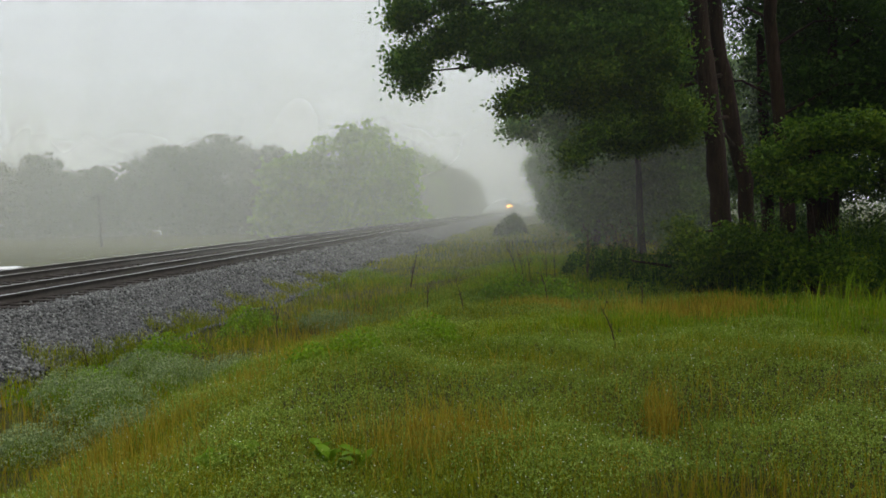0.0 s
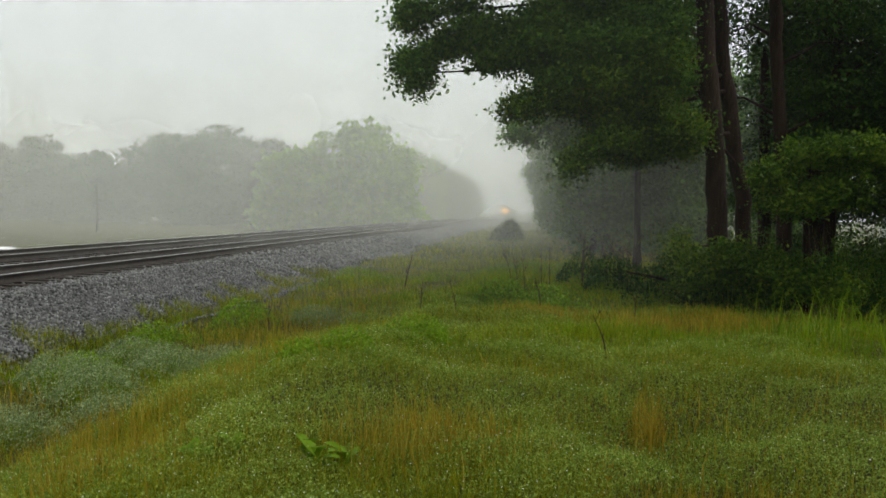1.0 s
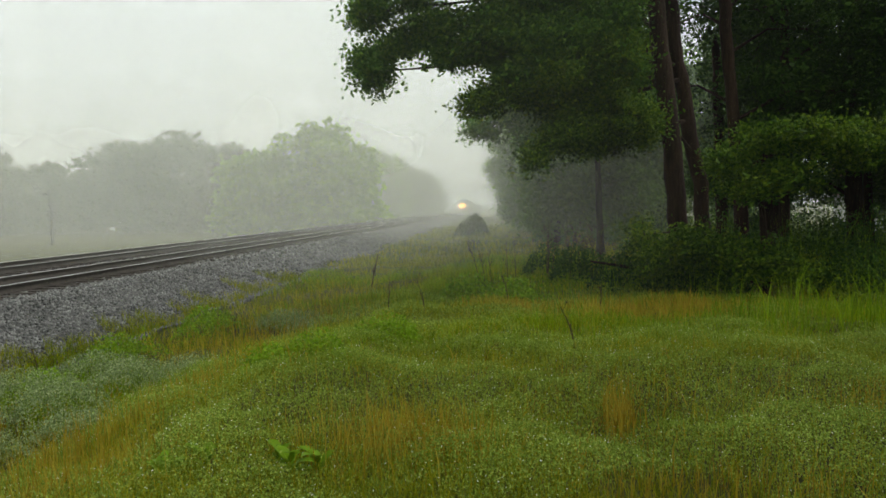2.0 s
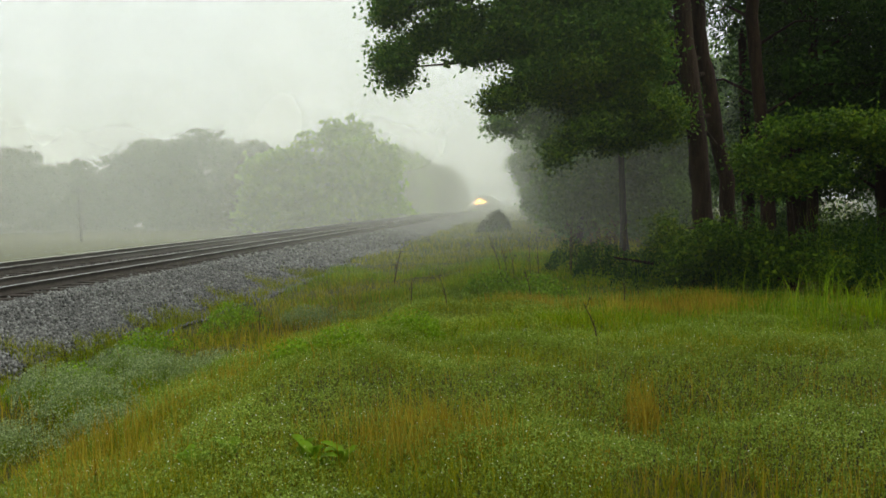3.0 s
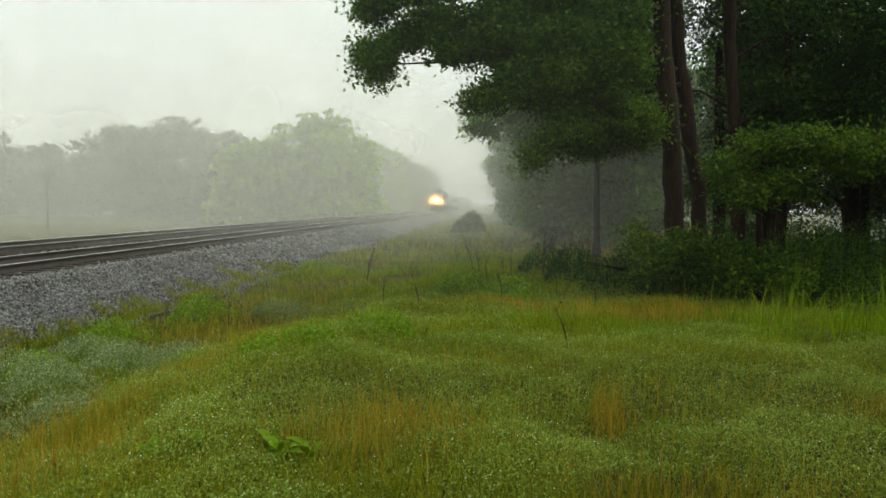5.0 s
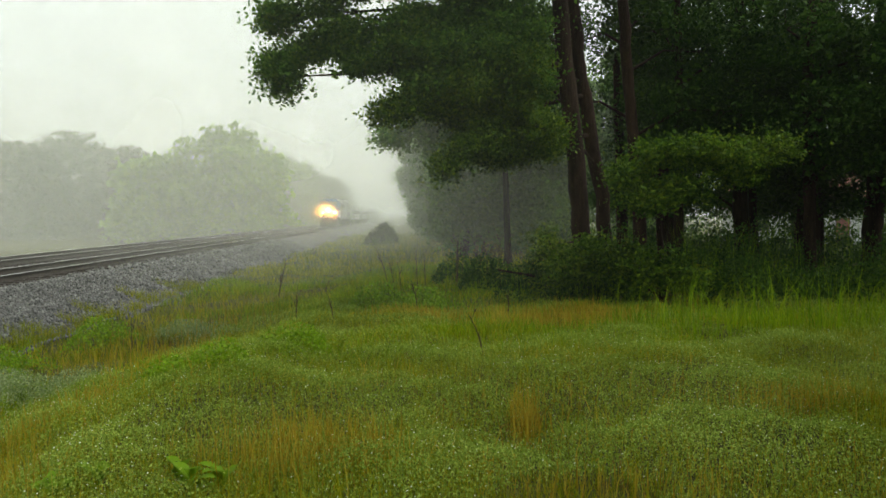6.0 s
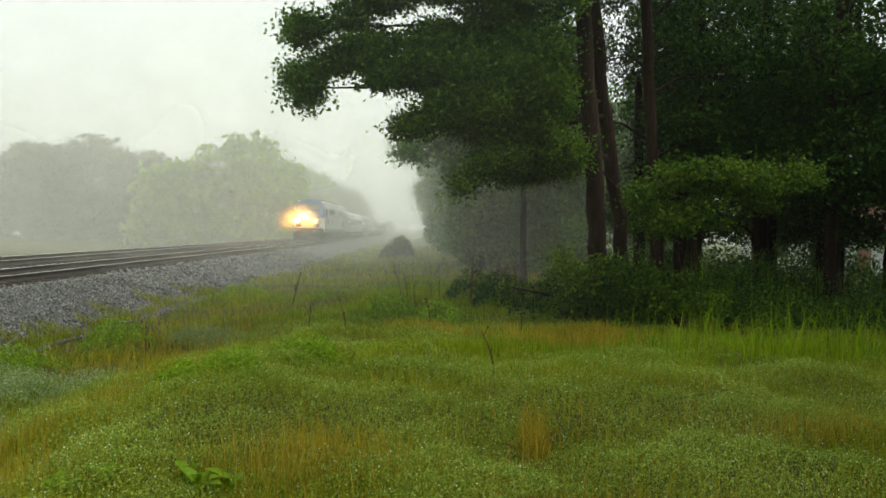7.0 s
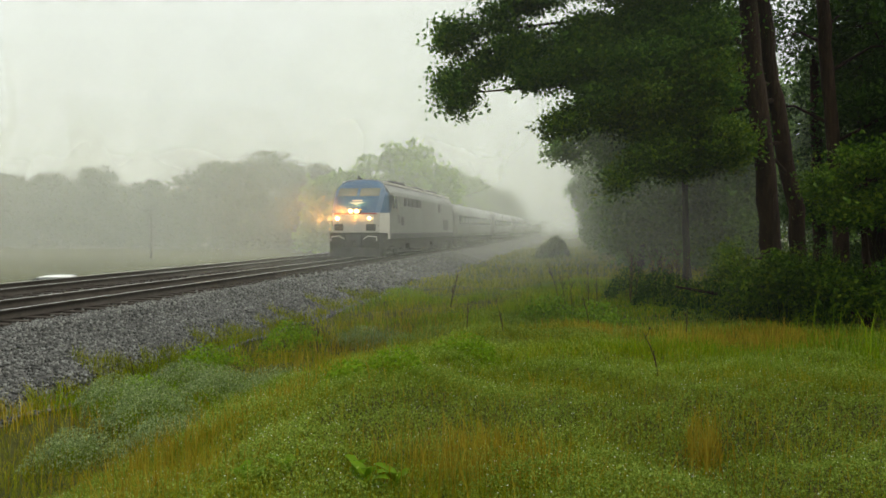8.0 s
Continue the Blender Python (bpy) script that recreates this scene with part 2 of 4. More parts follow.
def blade_quads(rng, base, length, width, lean=0.35, droop=0.5):
    """Grass blades: three pairs of points, bending over to a narrow tip."""
    n = len(base)
    a = rng.uniform(0, 2 * np.pi, n)
    out = np.stack([np.cos(a), np.sin(a), np.zeros(n)], 1)
    b = a + rng.normal(size=n) * 0.6 + np.pi / 2
    side = np.stack([np.cos(b), np.sin(b), np.zeros(n)], 1) * width
    ln = (length * rng.uniform(0.55, 1.25, n))[:, None]
    le = (lean * rng.uniform(0.1, 1.3, n))[:, None]
    up = np.array([0, 0, 1.0])
    mid = base + ln * 0.55 * (up + out * le * 0.6)
    tip = mid + ln * 0.45 * (up * (1 - droop * le) + out * le * 2.0)
    v = np.stack([base - side, base + side, mid - side * 0.8, mid + side * 0.8, tip - side * 0.12, tip + side * 0.12], 1)
    k = np.arange(n)[:, None] * 6
    q = np.concatenate([k + np.array([[0, 1, 3, 2]]), k + np.array([[2, 3, 5, 4]])], 0)
    return v.reshape(-1, 3), q


# ---------------------------------------------------------------- land
def smooth(a, b, x):
    t = np.clip((x - a) / (b - a), 0, 1)
    return t * t * (3 - 2 * t)


def height(x, y):
    """The lie of the land: field, shallow ditch, railway bank, low ground beyond."""
    x, y = np.asarray(x, float), np.asarray(y, float)
    field = -0.10 - 0.42 * smooth(6, 15, y) - 0.25 * smooth(14, 40, y)
    lip = -2.6 + 0.12 * np.maximum(y - 8, 0) - 0.10 * np.maximum(y - 24, 0)
    lip = np.minimum(lip, -0.6)
    ditch = -0.98
    z = ditch + (field - ditch) * smooth(lip - 2.6, lip + 0.6, x)
    z = np.where(x < -7.4, -0.98 + (-0.30 + 0.98) * np.clip((-7.4 - x) / 2.3, 0, 1), z)
    z = np.where(x < -17.7, -0.30 - 1.85 * smooth(0, 5.5, -17.7 - x), z)
    bumps = 0.05 * np.sin(x * 1.3 + 0.7 * y) + 0.04 * np.sin(2.1 * y - 0.6 * x) + 0.03 * np.sin(3.7 * x + 1.9)
    return z + np.where((x > -7.2) | (x < -24), bumps, 0)


def land_grid(xs, ys, drop=0.0):
    X, Y = np.meshgrid(xs, ys)
    Z = height(X, Y) - drop
    v = np.stack([X, Y, Z], -1).reshape(-1, 3)
    n = len(xs)
    i = (np.arange(len(ys) - 1)[:, None] * n + np.arange(n - 1)[None]).ravel()
    return v, np.stack([i, i + 1, i + n + 1, i + n], 1)


xs = np.concatenate([[-900, -500, -300, -200, -140, -100, -75, -55, -42, -34, -29], np.arange(-26, 12, 0.4), [12.5, 14, 17, 21, 26, 34, 50, 80, 140, 300, 900]])
ys = np.concatenate([[-300, -120, -60, -30, -15, -8, -4], np.arange(-2, 34, 0.5), np.arange(34, 80, 2.0), [85, 95, 110, 130, 160, 200, 260, 400, 700, 1500]])
ground = arrays("ground", *land_grid(xs, ys), M_soil, smooth=True)
tagged(ground, "rough grassy ground with a shallow ditch beside a railway bank", "ground", kind="structure")

# the ballast bed, a few centimetres over the ground, with a broken lower edge
bx = np.array([-18.6, -17.6, -16.9, -14.2, -13.0, -10.2, -9.75, -9.2, -8.6, -8.0, -7.4])
by = np.concatenate([np.arange(-30, 60, 0.5), np.arange(60, 120, 2.0), np.arange(120, 520, 20.0)])
BX, BY = np.meshgrid(bx, by)
edge_shift = 0.35 * np.sin(BY * 0.37) * (BX > -7.6) + 0.25 * np.sin(BY * 0.9 + 1) * (BX > -7.6) + np.clip(BY - 8, 0, 20) * 0.01 * (BX > -7.6)
BZ = height(BX, BY) + 0.06 + np.where(BX > -7.6, -0.10, 0)
bv = np.stack([BX + edge_shift, BY, BZ], -1).reshape(-1, 3)
nb = len(bx)
bi = (np.arange(len(by) - 1)[:, None] * nb + np.arange(nb - 1)[None]).ravel()
ballast = arrays("ballast", bv, np.stack([bi, bi + 1, bi + nb + 1, bi + nb], 1), M_ballast, smooth=True)
tagged(ballast, "grey crushed stone ballast bank carrying two railway tracks", "ballast", kind="structure")

TRACKS = (-11.67, -15.57)


def rail(x, parent):
    """Flat-bottomed rail: foot, web and head as one profile drawn along the line; the polished top is a strip of its own."""
    prof = [(-0.07, -0.185), (0.07, -0.185), (0.07, -0.17), (0.012, -0.15), (0.012, -0.05), (0.036, -0.04), (0.036, -0.006), (0.03, 0.0),
            (-0.03, 0.0), (-0.036, -0.006), (-0.036, -0.04), (-0.012, -0.05), (-0.012, -0.15), (-0.07, -0.17)]
    ylist = [-40, 0, 20, 40, 70, 120, 200, 320, 520]
    n = len(prof)
    v = [(x + px, y, pz) for y in ylist for px, pz in prof]
    q = [(i * n + k, i * n + (k + 1) % n, (i + 1) * n + (k + 1) % n, (i + 1) * n + k) for i in range(len(ylist) - 1) for k in range(n)]
    ob = arrays("rail", v, q, M_rail, parent)
    v = [(x + s, y, 0.003) for y in ylist for s in (-0.03, 0.03)]
    arrays("rail_head", v, [(2 * i, 2 * i + 1, 2 * i + 3, 2 * i + 2) for i in range(len(ylist) - 1)], M_railtop, ob, "polished steel running surface")


for tx in TRACKS:
    track = new("railway_track")
    track.location = (0, 0, 0)
    tagged(track, "railway track of worn steel rails on dark timber sleepers", "railway track", "parallel railway tracks", "structure")
    for side in (-0.7535, 0.7535):
        rail(tx + side, track)
    tie_bm = a_box(-1.3, 1.3, -0.115, 0.115, -0.34, -0.187, bevel=0.012)
    tie_me = bpy.data.meshes.new("sleeper")
    tie_bm.to_mesh(tie_me)
    tie_bm.free()
    tie_me.materials.append(M_tie)
    rng = random.Random(3)
    for i in range(150):
        ob = new("sleeper", tie_me)
        ob.parent = track
        ob.matrix_basis = pose(tx + rng.uniform(-0.03, 0.03), 2 + i * 0.53, rng.uniform(-0.008, 0.004), 0, 0, rng.uniform(-0.8, 0.8))

# ballast stones: irregular lumps strewn over the bank, finer along the far reaches
rng = np.random.default_rng(11)


def stones(name, n, x0, x1, y0, y1, size, near=1.0):
    x = rng.uniform(x0, x1, n)
    y = y0 + (y1 - y0) * rng.uniform(0, 1, n) ** near
    z = height(x, y) + 0.06 + np.where(x > -7.6, -0.05, 0) + rng.uniform(-0.01, 0.025, n)
    c = np.stack([x, y, z], 1)
    s = size * rng.uniform(0.5, 1.35, (n, 1))
    u = unit(rng, n)
    w = np.cross(u, unit(rng, n))
    w /= np.linalg.norm(w, axis=1, keepdims=True)
    t = np.cross(u, w)
    k = rng.uniform(0.55, 1.1, (n, 8, 1))
    corners = [(a, b, d) for a in (-1, 1) for b in (-1, 1) for d in (-1, 1)]
    v = np.stack([c + s * k[:, i] * (a * u * 0.75 + b * w * 0.55 + d * t * 0.45) for i, (a, b, d) in enumerate(corners)], 1)
    f = np.array([[0, 1, 3, 2], [4, 6, 7, 5], [0, 4, 5, 1], [2, 3, 7, 6], [0, 2, 6, 4], [1, 5, 7, 3]])
    q = (np.arange(n)[:, None, None] * 8 + f[None]).reshape(-1, 4)
    ob = arrays(name, v.reshape(-1, 3), q, M_stone)
    return tagged(ob, "loose grey crushed stones covering the railway bank", "ballast stones", kind="stuff")


stones("ballast_stones", 30000, -10.5, -7.0, 5, 24, 0.035, 1.3)
stones("ballast_stones", 5000, -10.5, -6.9, 22, 55, 0.07, 1.3)
stones("ballast_stones", 3500, -17.4, -10.4, 8, 40, 0.05, 1.3)


# ---------------------------------------------------------------- meadow
def field_points(rng, n, x0, x1, y0, y1, near=1.0):
    """Points over the field, thicker towards the nearer end."""
    y = y0 + (y1 - y0) * rng.uniform(0, 1, n) ** near
    x = rng.uniform(np.maximum(x0, -1.0 * y - 0.4), np.minimum(x1, 0.8 * y + 0.4))
    keep = x > -7.55 + 0.02 * np.clip(y - 8, 0, 20) + 0.3 * np.sin(y * 0.37) + 0.3 * np.sin(y * 1.3 + 2) * rng.uniform(0, 1, n)
    x, y = x[keep], y[keep]
    return np.stack([x, y, height(x, y) - 0.01], 1)


def patchy(p, scale, seed, cut):
    """Keeps the points that fall in natural patches."""
    a = np.sin(p[:, 0] * scale + seed) + np.sin(p[:, 1] * scale * 1.31 + seed * 2.1) + np.sin((p[:, 0] + p[:, 1]) * scale * 0.77 + seed * 0.7) + np.sin((p[:, 0] - 0.7 * p[:, 1]) * scale * 2.3 + seed * 3.3) * 0.8
    return p[a > cut]


def stuff(name, vq, material, label, category="grass"):
    return tagged(arrays(name, *vq, material), label, category, kind="stuff")


rng = np.random.default_rng(5)
p = field_points(rng, 70000, -9, 12, 2.2, 13, 1.2)
stuff("grass", blade_quads(rng, p, 0.16, 0.0025, 0.7), M_grass, "short green and yellowing meadow grass, wet with dew")
p = field_points(rng, 36000, -8, 16, 12, 34, 1.3)
stuff("grass", blade_quads(rng, p, 0.24, 0.007, 0.6), M_grass, "rough green and yellowing grass along the ditch")
p = field_points(rng, 20000, -8, 12, 30, 90, 1.4)
stuff("grass", blade_quads(rng, p, 0.30, 0.016, 0.5), M_grass, "distant rough grass fading into the fog")
p = patchy(field_points(rng, 30000, -7.5, 4, 8, 30, 1.0), 0.55, 1.0, -0.5)
stuff("grass", blade_quads(rng, p, 0.27, 0.006, 0.7), M_lush, "lush green grass in the ditch")


def mound(x, y):
    """Height of the weed carpet over the soil: soft mounds with gaps."""
    m = np.sin(x * 2.9 + 1.3 * np.sin(y * 1.7)) + np.sin(y * 3.3 + 1.1 * np.sin(x * 2.1 + 1)) + 0.7 * np.sin(5.3 * x + 4.1 * y) + 0.5 * np.sin(9.1 * x - 7.3 * y + 2)
    return 0.14 + 0.042 * m


def weed_carpet(n, x0, x1, y0, y1, near, size, cut, seed):
    q = patchy(field_points(rng, n, x0, x1, y0, y1, near), 0.62, seed, cut)
    h = np.maximum(mound(q[:, 0], q[:, 1]), 0.02)
    q[:, 2] += h * (1 - 0.75 * rng.uniform(0, 1, len(q)) ** 2.2) + rng.exponential(0.018, len(q))
    return q, leaf_quads(rng, q, size, 1.1)


c, vq = weed_carpet(345000, -4.6, 8, 2.4, 9.0, 1.1, 0.0088, -3.4, 4.0)
stuff("meadow_weed", vq, M_weed, "low grey-green flowering weed carpet, wet with dew", "weeds")
top = c[rng.uniform(size=len(c)) < 0.014]
top[:, 2] = height(top[:, 0], top[:, 1]) + np.maximum(mound(top[:, 0], top[:, 1]), 0.02) + rng.uniform(0.0, 0.05, len(top))
stuff("tiny_flower", leaf_quads(rng, top, 0.0045, 3.0, 0.9), M_flower, "tiny white flower heads over the weeds", "flowers")
c, vq = weed_carpet(120000, -4.0, 13, 8.5, 16, 1.0, 0.0145, -0.9, 4.0)
stuff("meadow_weed", vq, M_weed, "grey-green weeds farther across the field", "weeds")

# ragged tufts creeping up the edge of the ballast
ex, ey = rng.uniform(-8.5, -7.2, 16000), 6 + 20 * rng.uniform(0, 1, 16000) ** 1.2
keep = np.sin(ey * 1.9) + np.sin(ey * 4.3 + 1) + 0.6 * np.sin(ey * 9.1 + ex * 5) - 2.6 * (-7.2 - ex) > -1.2
ex, ey = ex[keep], ey[keep]
stuff("grass", blade_quads(rng, np.stack([ex, ey, height(ex, ey)], 1), 0.3, 0.004, 0.6), M_grass, "ragged yellowing grass along the foot of the ballast")

# thin yellowing grass standing through the weeds
p = patchy(field_points(rng, 46000, -5.5, 8, 2.7, 13, 1.2), 0.8, 2.4, -0.8)
stuff("grass", blade_quads(rng, p, 0.24, 0.0019, 0.6), M_grass, "thin yellowing grass standing through the weed carpet")

# dry orange grass in tufts
for cx, cy, rx, ry, n, ln in ((-0.75, 4.5, 0.55, 0.6, 620, 0.33), (-0.3, 4.2, 0.3, 0.3, 160, 0.28), (0.9, 5.3, 0.13, 0.3, 170, 0.40), (-2.6, 4.0, 0.5, 0.6, 420, 0.33), (-3.5, 5.1, 0.6, 0.6, 420, 0.34), (-3.0, 6.0, 0.5, 0.7, 220, 0.3), (-6.9, 7.4, 0.6, 0.8, 150, 0.3), (1.3, 3.9, 0.9, 0.3, 220, 0.22),
                              (3.0, 12.6, 1.7, 1.0, 1300, 0.34), (-2.9, 8.2, 0.8, 1.6, 240, 0.24), (-5.9, 8.4, 0.7, 1.4, 240, 0.26), (3.2, 5.4, 0.7, 0.5, 500, 0.24),
                              (0.3, 13.6, 1.0, 1.0, 900, 0.3), (-4.4, 14.0, 1.2, 4.0, 500, 0.4)):
    a = rng.normal(size=(n, 2)) * np.array([rx, ry]) * 0.55 + np.array([cx, cy])
    b = np.stack([a[:, 0], a[:, 1], height(a[:, 0], a[:, 1])], 1)
    stuff("dry_grass_tuft", blade_quads(rng, b, ln, 0.003 if cy < 7 else 0.006, 0.25), M_straw, "tuft of dry orange-brown grass in the meadow", "dry grass")
p = patchy(field_points(rng, 9000, -7.4, 6, 3, 24, 1.2), 0.9, 6.0, 0.6)
stuff("dry_grass", blade_quads(rng, p, 0.26, 0.0035, 0.6), M_straw, "scattered dry grass stems", "dry grass")

# tall arching grass before the wood
p = field_points(rng, 2600, 3.6, 11, 9.5, 13.5, 1.0)
stuff("tall_grass", blade_quads(rng, p, 0.42, 0.006, 0.7, 0.9), M_lush, "tall arching green grass at the edge of the wood", "tall grass")
p = field_points(rng, 260, 3.6, 11, 9.5, 13, 1.0)
stuff("tall_grass", blade_quads(rng, p, 0.95, 0.008, 0.4, 0.7), M_lush, "long single grass blades at the edge of the wood", "tall grass")


def bushy_weed(x, y, rx, ry, tall, n, size, material, label, name="silvery_weed"):
    """A mound of fine stems and small leaves."""
    r = np.random.default_rng(int(abs(x * 100) + abs(y * 1000)))
    a, q = r.uniform(0, 2 * np.pi, n), np.sqrt(r.uniform(0, 1, n))
    lump = 1 + 0.22 * np.sin(3 * a + x) + 0.15 * np.sin(5 * a + y)
    px, py = rx * q * np.cos(a) * lump, ry * q * np.sin(a) * lump
    z0 = float(height(x, y))
    pz = tall * (1 - q ** 2.4) * r.uniform(0.45, 1.08, n)
    root = new(name)
    root.location = (x, y, z0)
    tagged(root, label, "weed", "clumps of weed")
    zz = height(x + px, y + py) - z0
    arrays("foliage", *leaf_quads(r, np.stack([px, py, zz + pz + 0.03], 1), size, 0.8), material, root)
    k = np.arange(0, n, 14)
    b = np.stack([px[k] * 0.7, py[k] * 0.7, zz[k] - 0.03], 1)
    arrays("stem", *blade_quads(r, b, tall * 0.9, size * 0.12, 0.2), M_lush, root)
    return root


for x, y, rx, ry, tall, n, size in ((-4.45, 14.4, 0.8, 0.5, 0.42, 4200, 0.016), (-6.2, 8.6, 0.8, 0.6, 0.52, 6500, 0.013), (-5.4, 7.9, 0.7, 0.6, 0.5, 6000, 0.013), (-6.1, 10.0, 0.7, 0.6, 0.48, 5200, 0.014),
                                    (-5.15, 9.2, 0.75, 0.6, 0.5, 5600, 0.014), (-4.45, 9.3, 0.6, 0.5, 0.42, 4200, 0.014), (-4.7, 7.2, 0.6, 0.5, 0.36, 4400, 0.012), (-5.4, 6.6, 0.5, 0.4, 0.38, 3600, 0.012)):
    bushy_weed(x, y, rx, ry, tall, n, size, M_sage, "mound of silvery grey-green weed with fine leaves beside the ditch")
for x, y, rx, ry, tall, n, size in ((-1.9, 7.2, 0.4, 0.3, 0.36, 900, 0.022), (-1.4, 8.9, 0.5, 0.35, 0.38, 1100, 0.024), (-2.3, 6.7, 0.3, 0.25, 0.28, 600, 0.022), (-6.3, 11.0, 0.6, 0.7, 0.5, 1400, 0.028),
                                    (-5.9, 13.5, 0.6, 0.9, 0.55, 1400, 0.03), (0.4, 14.3, 0.8, 0.5, 0.65, 1200, 0.04), (-0.6, 15.2, 0.7, 0.5, 0.6, 1000, 0.04), (-6.4, 9.3, 0.5, 0.6, 0.4, 900, 0.026)):
    bushy_weed(x, y, rx, ry, tall, n, size, M_broad, "clump of bright green leafy weed at the ditch edge", "leafy_weed")


def broadleaf_plant(x, y, s):
    """A rosette of broad pointed leaves, each one a bent blade."""
    root = new("broadleaf_weed")
    root.location = (x, y, float(height(x, y)))
    tagged(root, "young bright green weed with broad pointed leaves", "weed", "broad-leaved weeds")
    r = random.Random(int(x * 97 + y * 31))
    for i in range(13):
        a, el, ln = r.uniform(0, 6.283), r.uniform(0.5, 1.2), s * r.uniform(0.6, 1.1)
        bm = bmesh.new()
        rows = []
        for k in range(6):
            t = k / 5
            w = ln * 0.2 * math.sin(math.pi * min(t * 0.93 + 0.06, 1)) ** 0.8
            px, pz = ln * t * math.cos(el), ln * (t * math.sin(el) - 0.35 * t * t)
            rows.append([bm.verts.new((px, -w, pz + w * 0.3)), bm.verts.new((px, 0, pz)), bm.verts.new((px, w, pz + w * 0.3))])
        for p0, p1 in zip(rows, rows[1:]):
            for k in (0, 1):
                bm.faces.new((p0[k], p0[k + 1], p1[k + 1], p1[k]))
        ob = part("leaf", bm, M_broad, root, smooth=True)
        ob.matrix_basis = pose(0, 0, r.uniform(0.02, 0.14), 0, 0, math.degrees(a))


for x, y, s in ((-1.22, 3.9, 0.19), (-1.08, 4.02, 0.18), (-1.32, 4.05, 0.17), (-1.98, 3.9, 0.19), (-1.8, 4.05, 0.17), (-2.55, 7.0, 0.26), (-2.35, 7.3, 0.24)):
    broadleaf_plant(x, y, s)


def dry_stalk(x, y, tall, lean, twigs):
    root = new("dead_weed_stalk")
    root.location = (x, y, float(height(x, y)) - 0.03)
    tagged(root, "dead brown weed stalk with small seed heads", "weed stalk", "dead weed stalks")
    r = random.Random(int(x * 991 + y * 77))
    pts = [(lean * tall * t * t, 0.02 * math.sin(4 * t), tall * t) for t in (0, 0.25, 0.5, 0.75, 1.0)]
    arrays("stem", *tube_arrays(pts, [0.011, 0.010, 0.008, 0.006, 0.003], 5), M_stalk, root)
    for i in range(twigs):
        t = r.uniform(0.45, 0.97)
        a, ln = r.uniform(0, 6.283), tall * r.uniform(0.06, 0.16)
        p0 = Vector((lean * tall * t * t, 0, tall * t))
        p1 = p0 + Vector((math.cos(a) * ln * 0.5, math.sin(a) * ln * 0.5, ln))
        arrays("twig", *tube_arrays([p0, (p0 + p1) / 2 + Vector((0, 0, -0.01)), p1, p1 + (p1 - p0) * 0.22, p1 + (p1 - p0) * 0.3], [0.004, 0.003, 0.003, 0.014, 0.004], 4), M_stalk, root)


for x, y, tall, lean, twigs in ((-0.45, 17.2, 1.35, -0.22, 10), (-0.3, 17.0, 1.2, -0.16, 8), (-0.15, 17.3, 1.05, -0.1, 6), (0.25, 17.4, 1.25, -0.03, 6), (0.45, 17.6, 1.3, -0.02, 5), (-2.0, 12.5, 0.8, 0.05, 5),
                                (-1.3, 12.2, 0.7, -0.2, 4), (0.2, 13.2, 0.75, -0.15, 4), (1.9, 13.0, 0.6, 0.02, 3), (-5.1, 13.0, 0.6, 0.05, 3), (0.9, 8.2, 0.6, -0.3, 2), (-6.7, 9.0, 0.55, 0.1, 4), (-6.9, 9.8, 0.6, -0.1, 4)):
    dry_stalk(x, y, tall, lean, twigs)
stalk_rng = random.Random(41)
for _ in range(16):
    dry_stalk(stalk_rng.uniform(1.3, 3.0), stalk_rng.uniform(18.6, 19.8), stalk_rng.uniform(1.2, 1.75), stalk_rng.uniform(-0.25, 0.15), 7)

stake = new("marker_stake")
stake.location = (-4.08, 22, float(height(-4.08, 22)) - 0.1)
tagged(stake, "thin leaning dark wooden stake beside the railway ditch", "stake")
arrays("shaft", *tube_arrays([(0, 0, 0), (0.1, 0, 0.6), (0.27, 0, 1.28)], [0.022, 0.02, 0.018], 6), M_stalk, stake)
arrays("wire", *tube_arrays([(0.12, 0, 0.62), (0.09, 0, 0.75), (0.12, 0, 0.9)], [0.02, 0.02, 0.012], 5), M_stalk, stake, "twist of wire round the stake")


# ---------------------------------------------------------------- trees
def crown_points(rng, blobs, clump, per):
    """Leaf centres: each blob (x, y, z, rx, ry, rz, clumps) holds clumps of leaves round twig ends."""
    out, ends = [], []
    for x, y, z, rx, ry, rz, n in blobs:
        u = unit(rng, n) * (rng.uniform(0.12, 1, (n, 1)) ** 0.42)
        c = np.array([x, y, z]) + u * np.array([rx, ry, rz])
        ends.append(c)
        d = rng.normal(size=(n, per, 3)) * np.array([1, 1, 0.6]) * clump * rng.uniform(0.5, 1.2, (n, 1, 1))
        d[:, :, 2] -= 0.3 * np.abs(rng.normal(size=(n, per))) * clump
        out.append((c[:, None] + d).reshape(-1, 3))
    return np.concatenate(out), ends


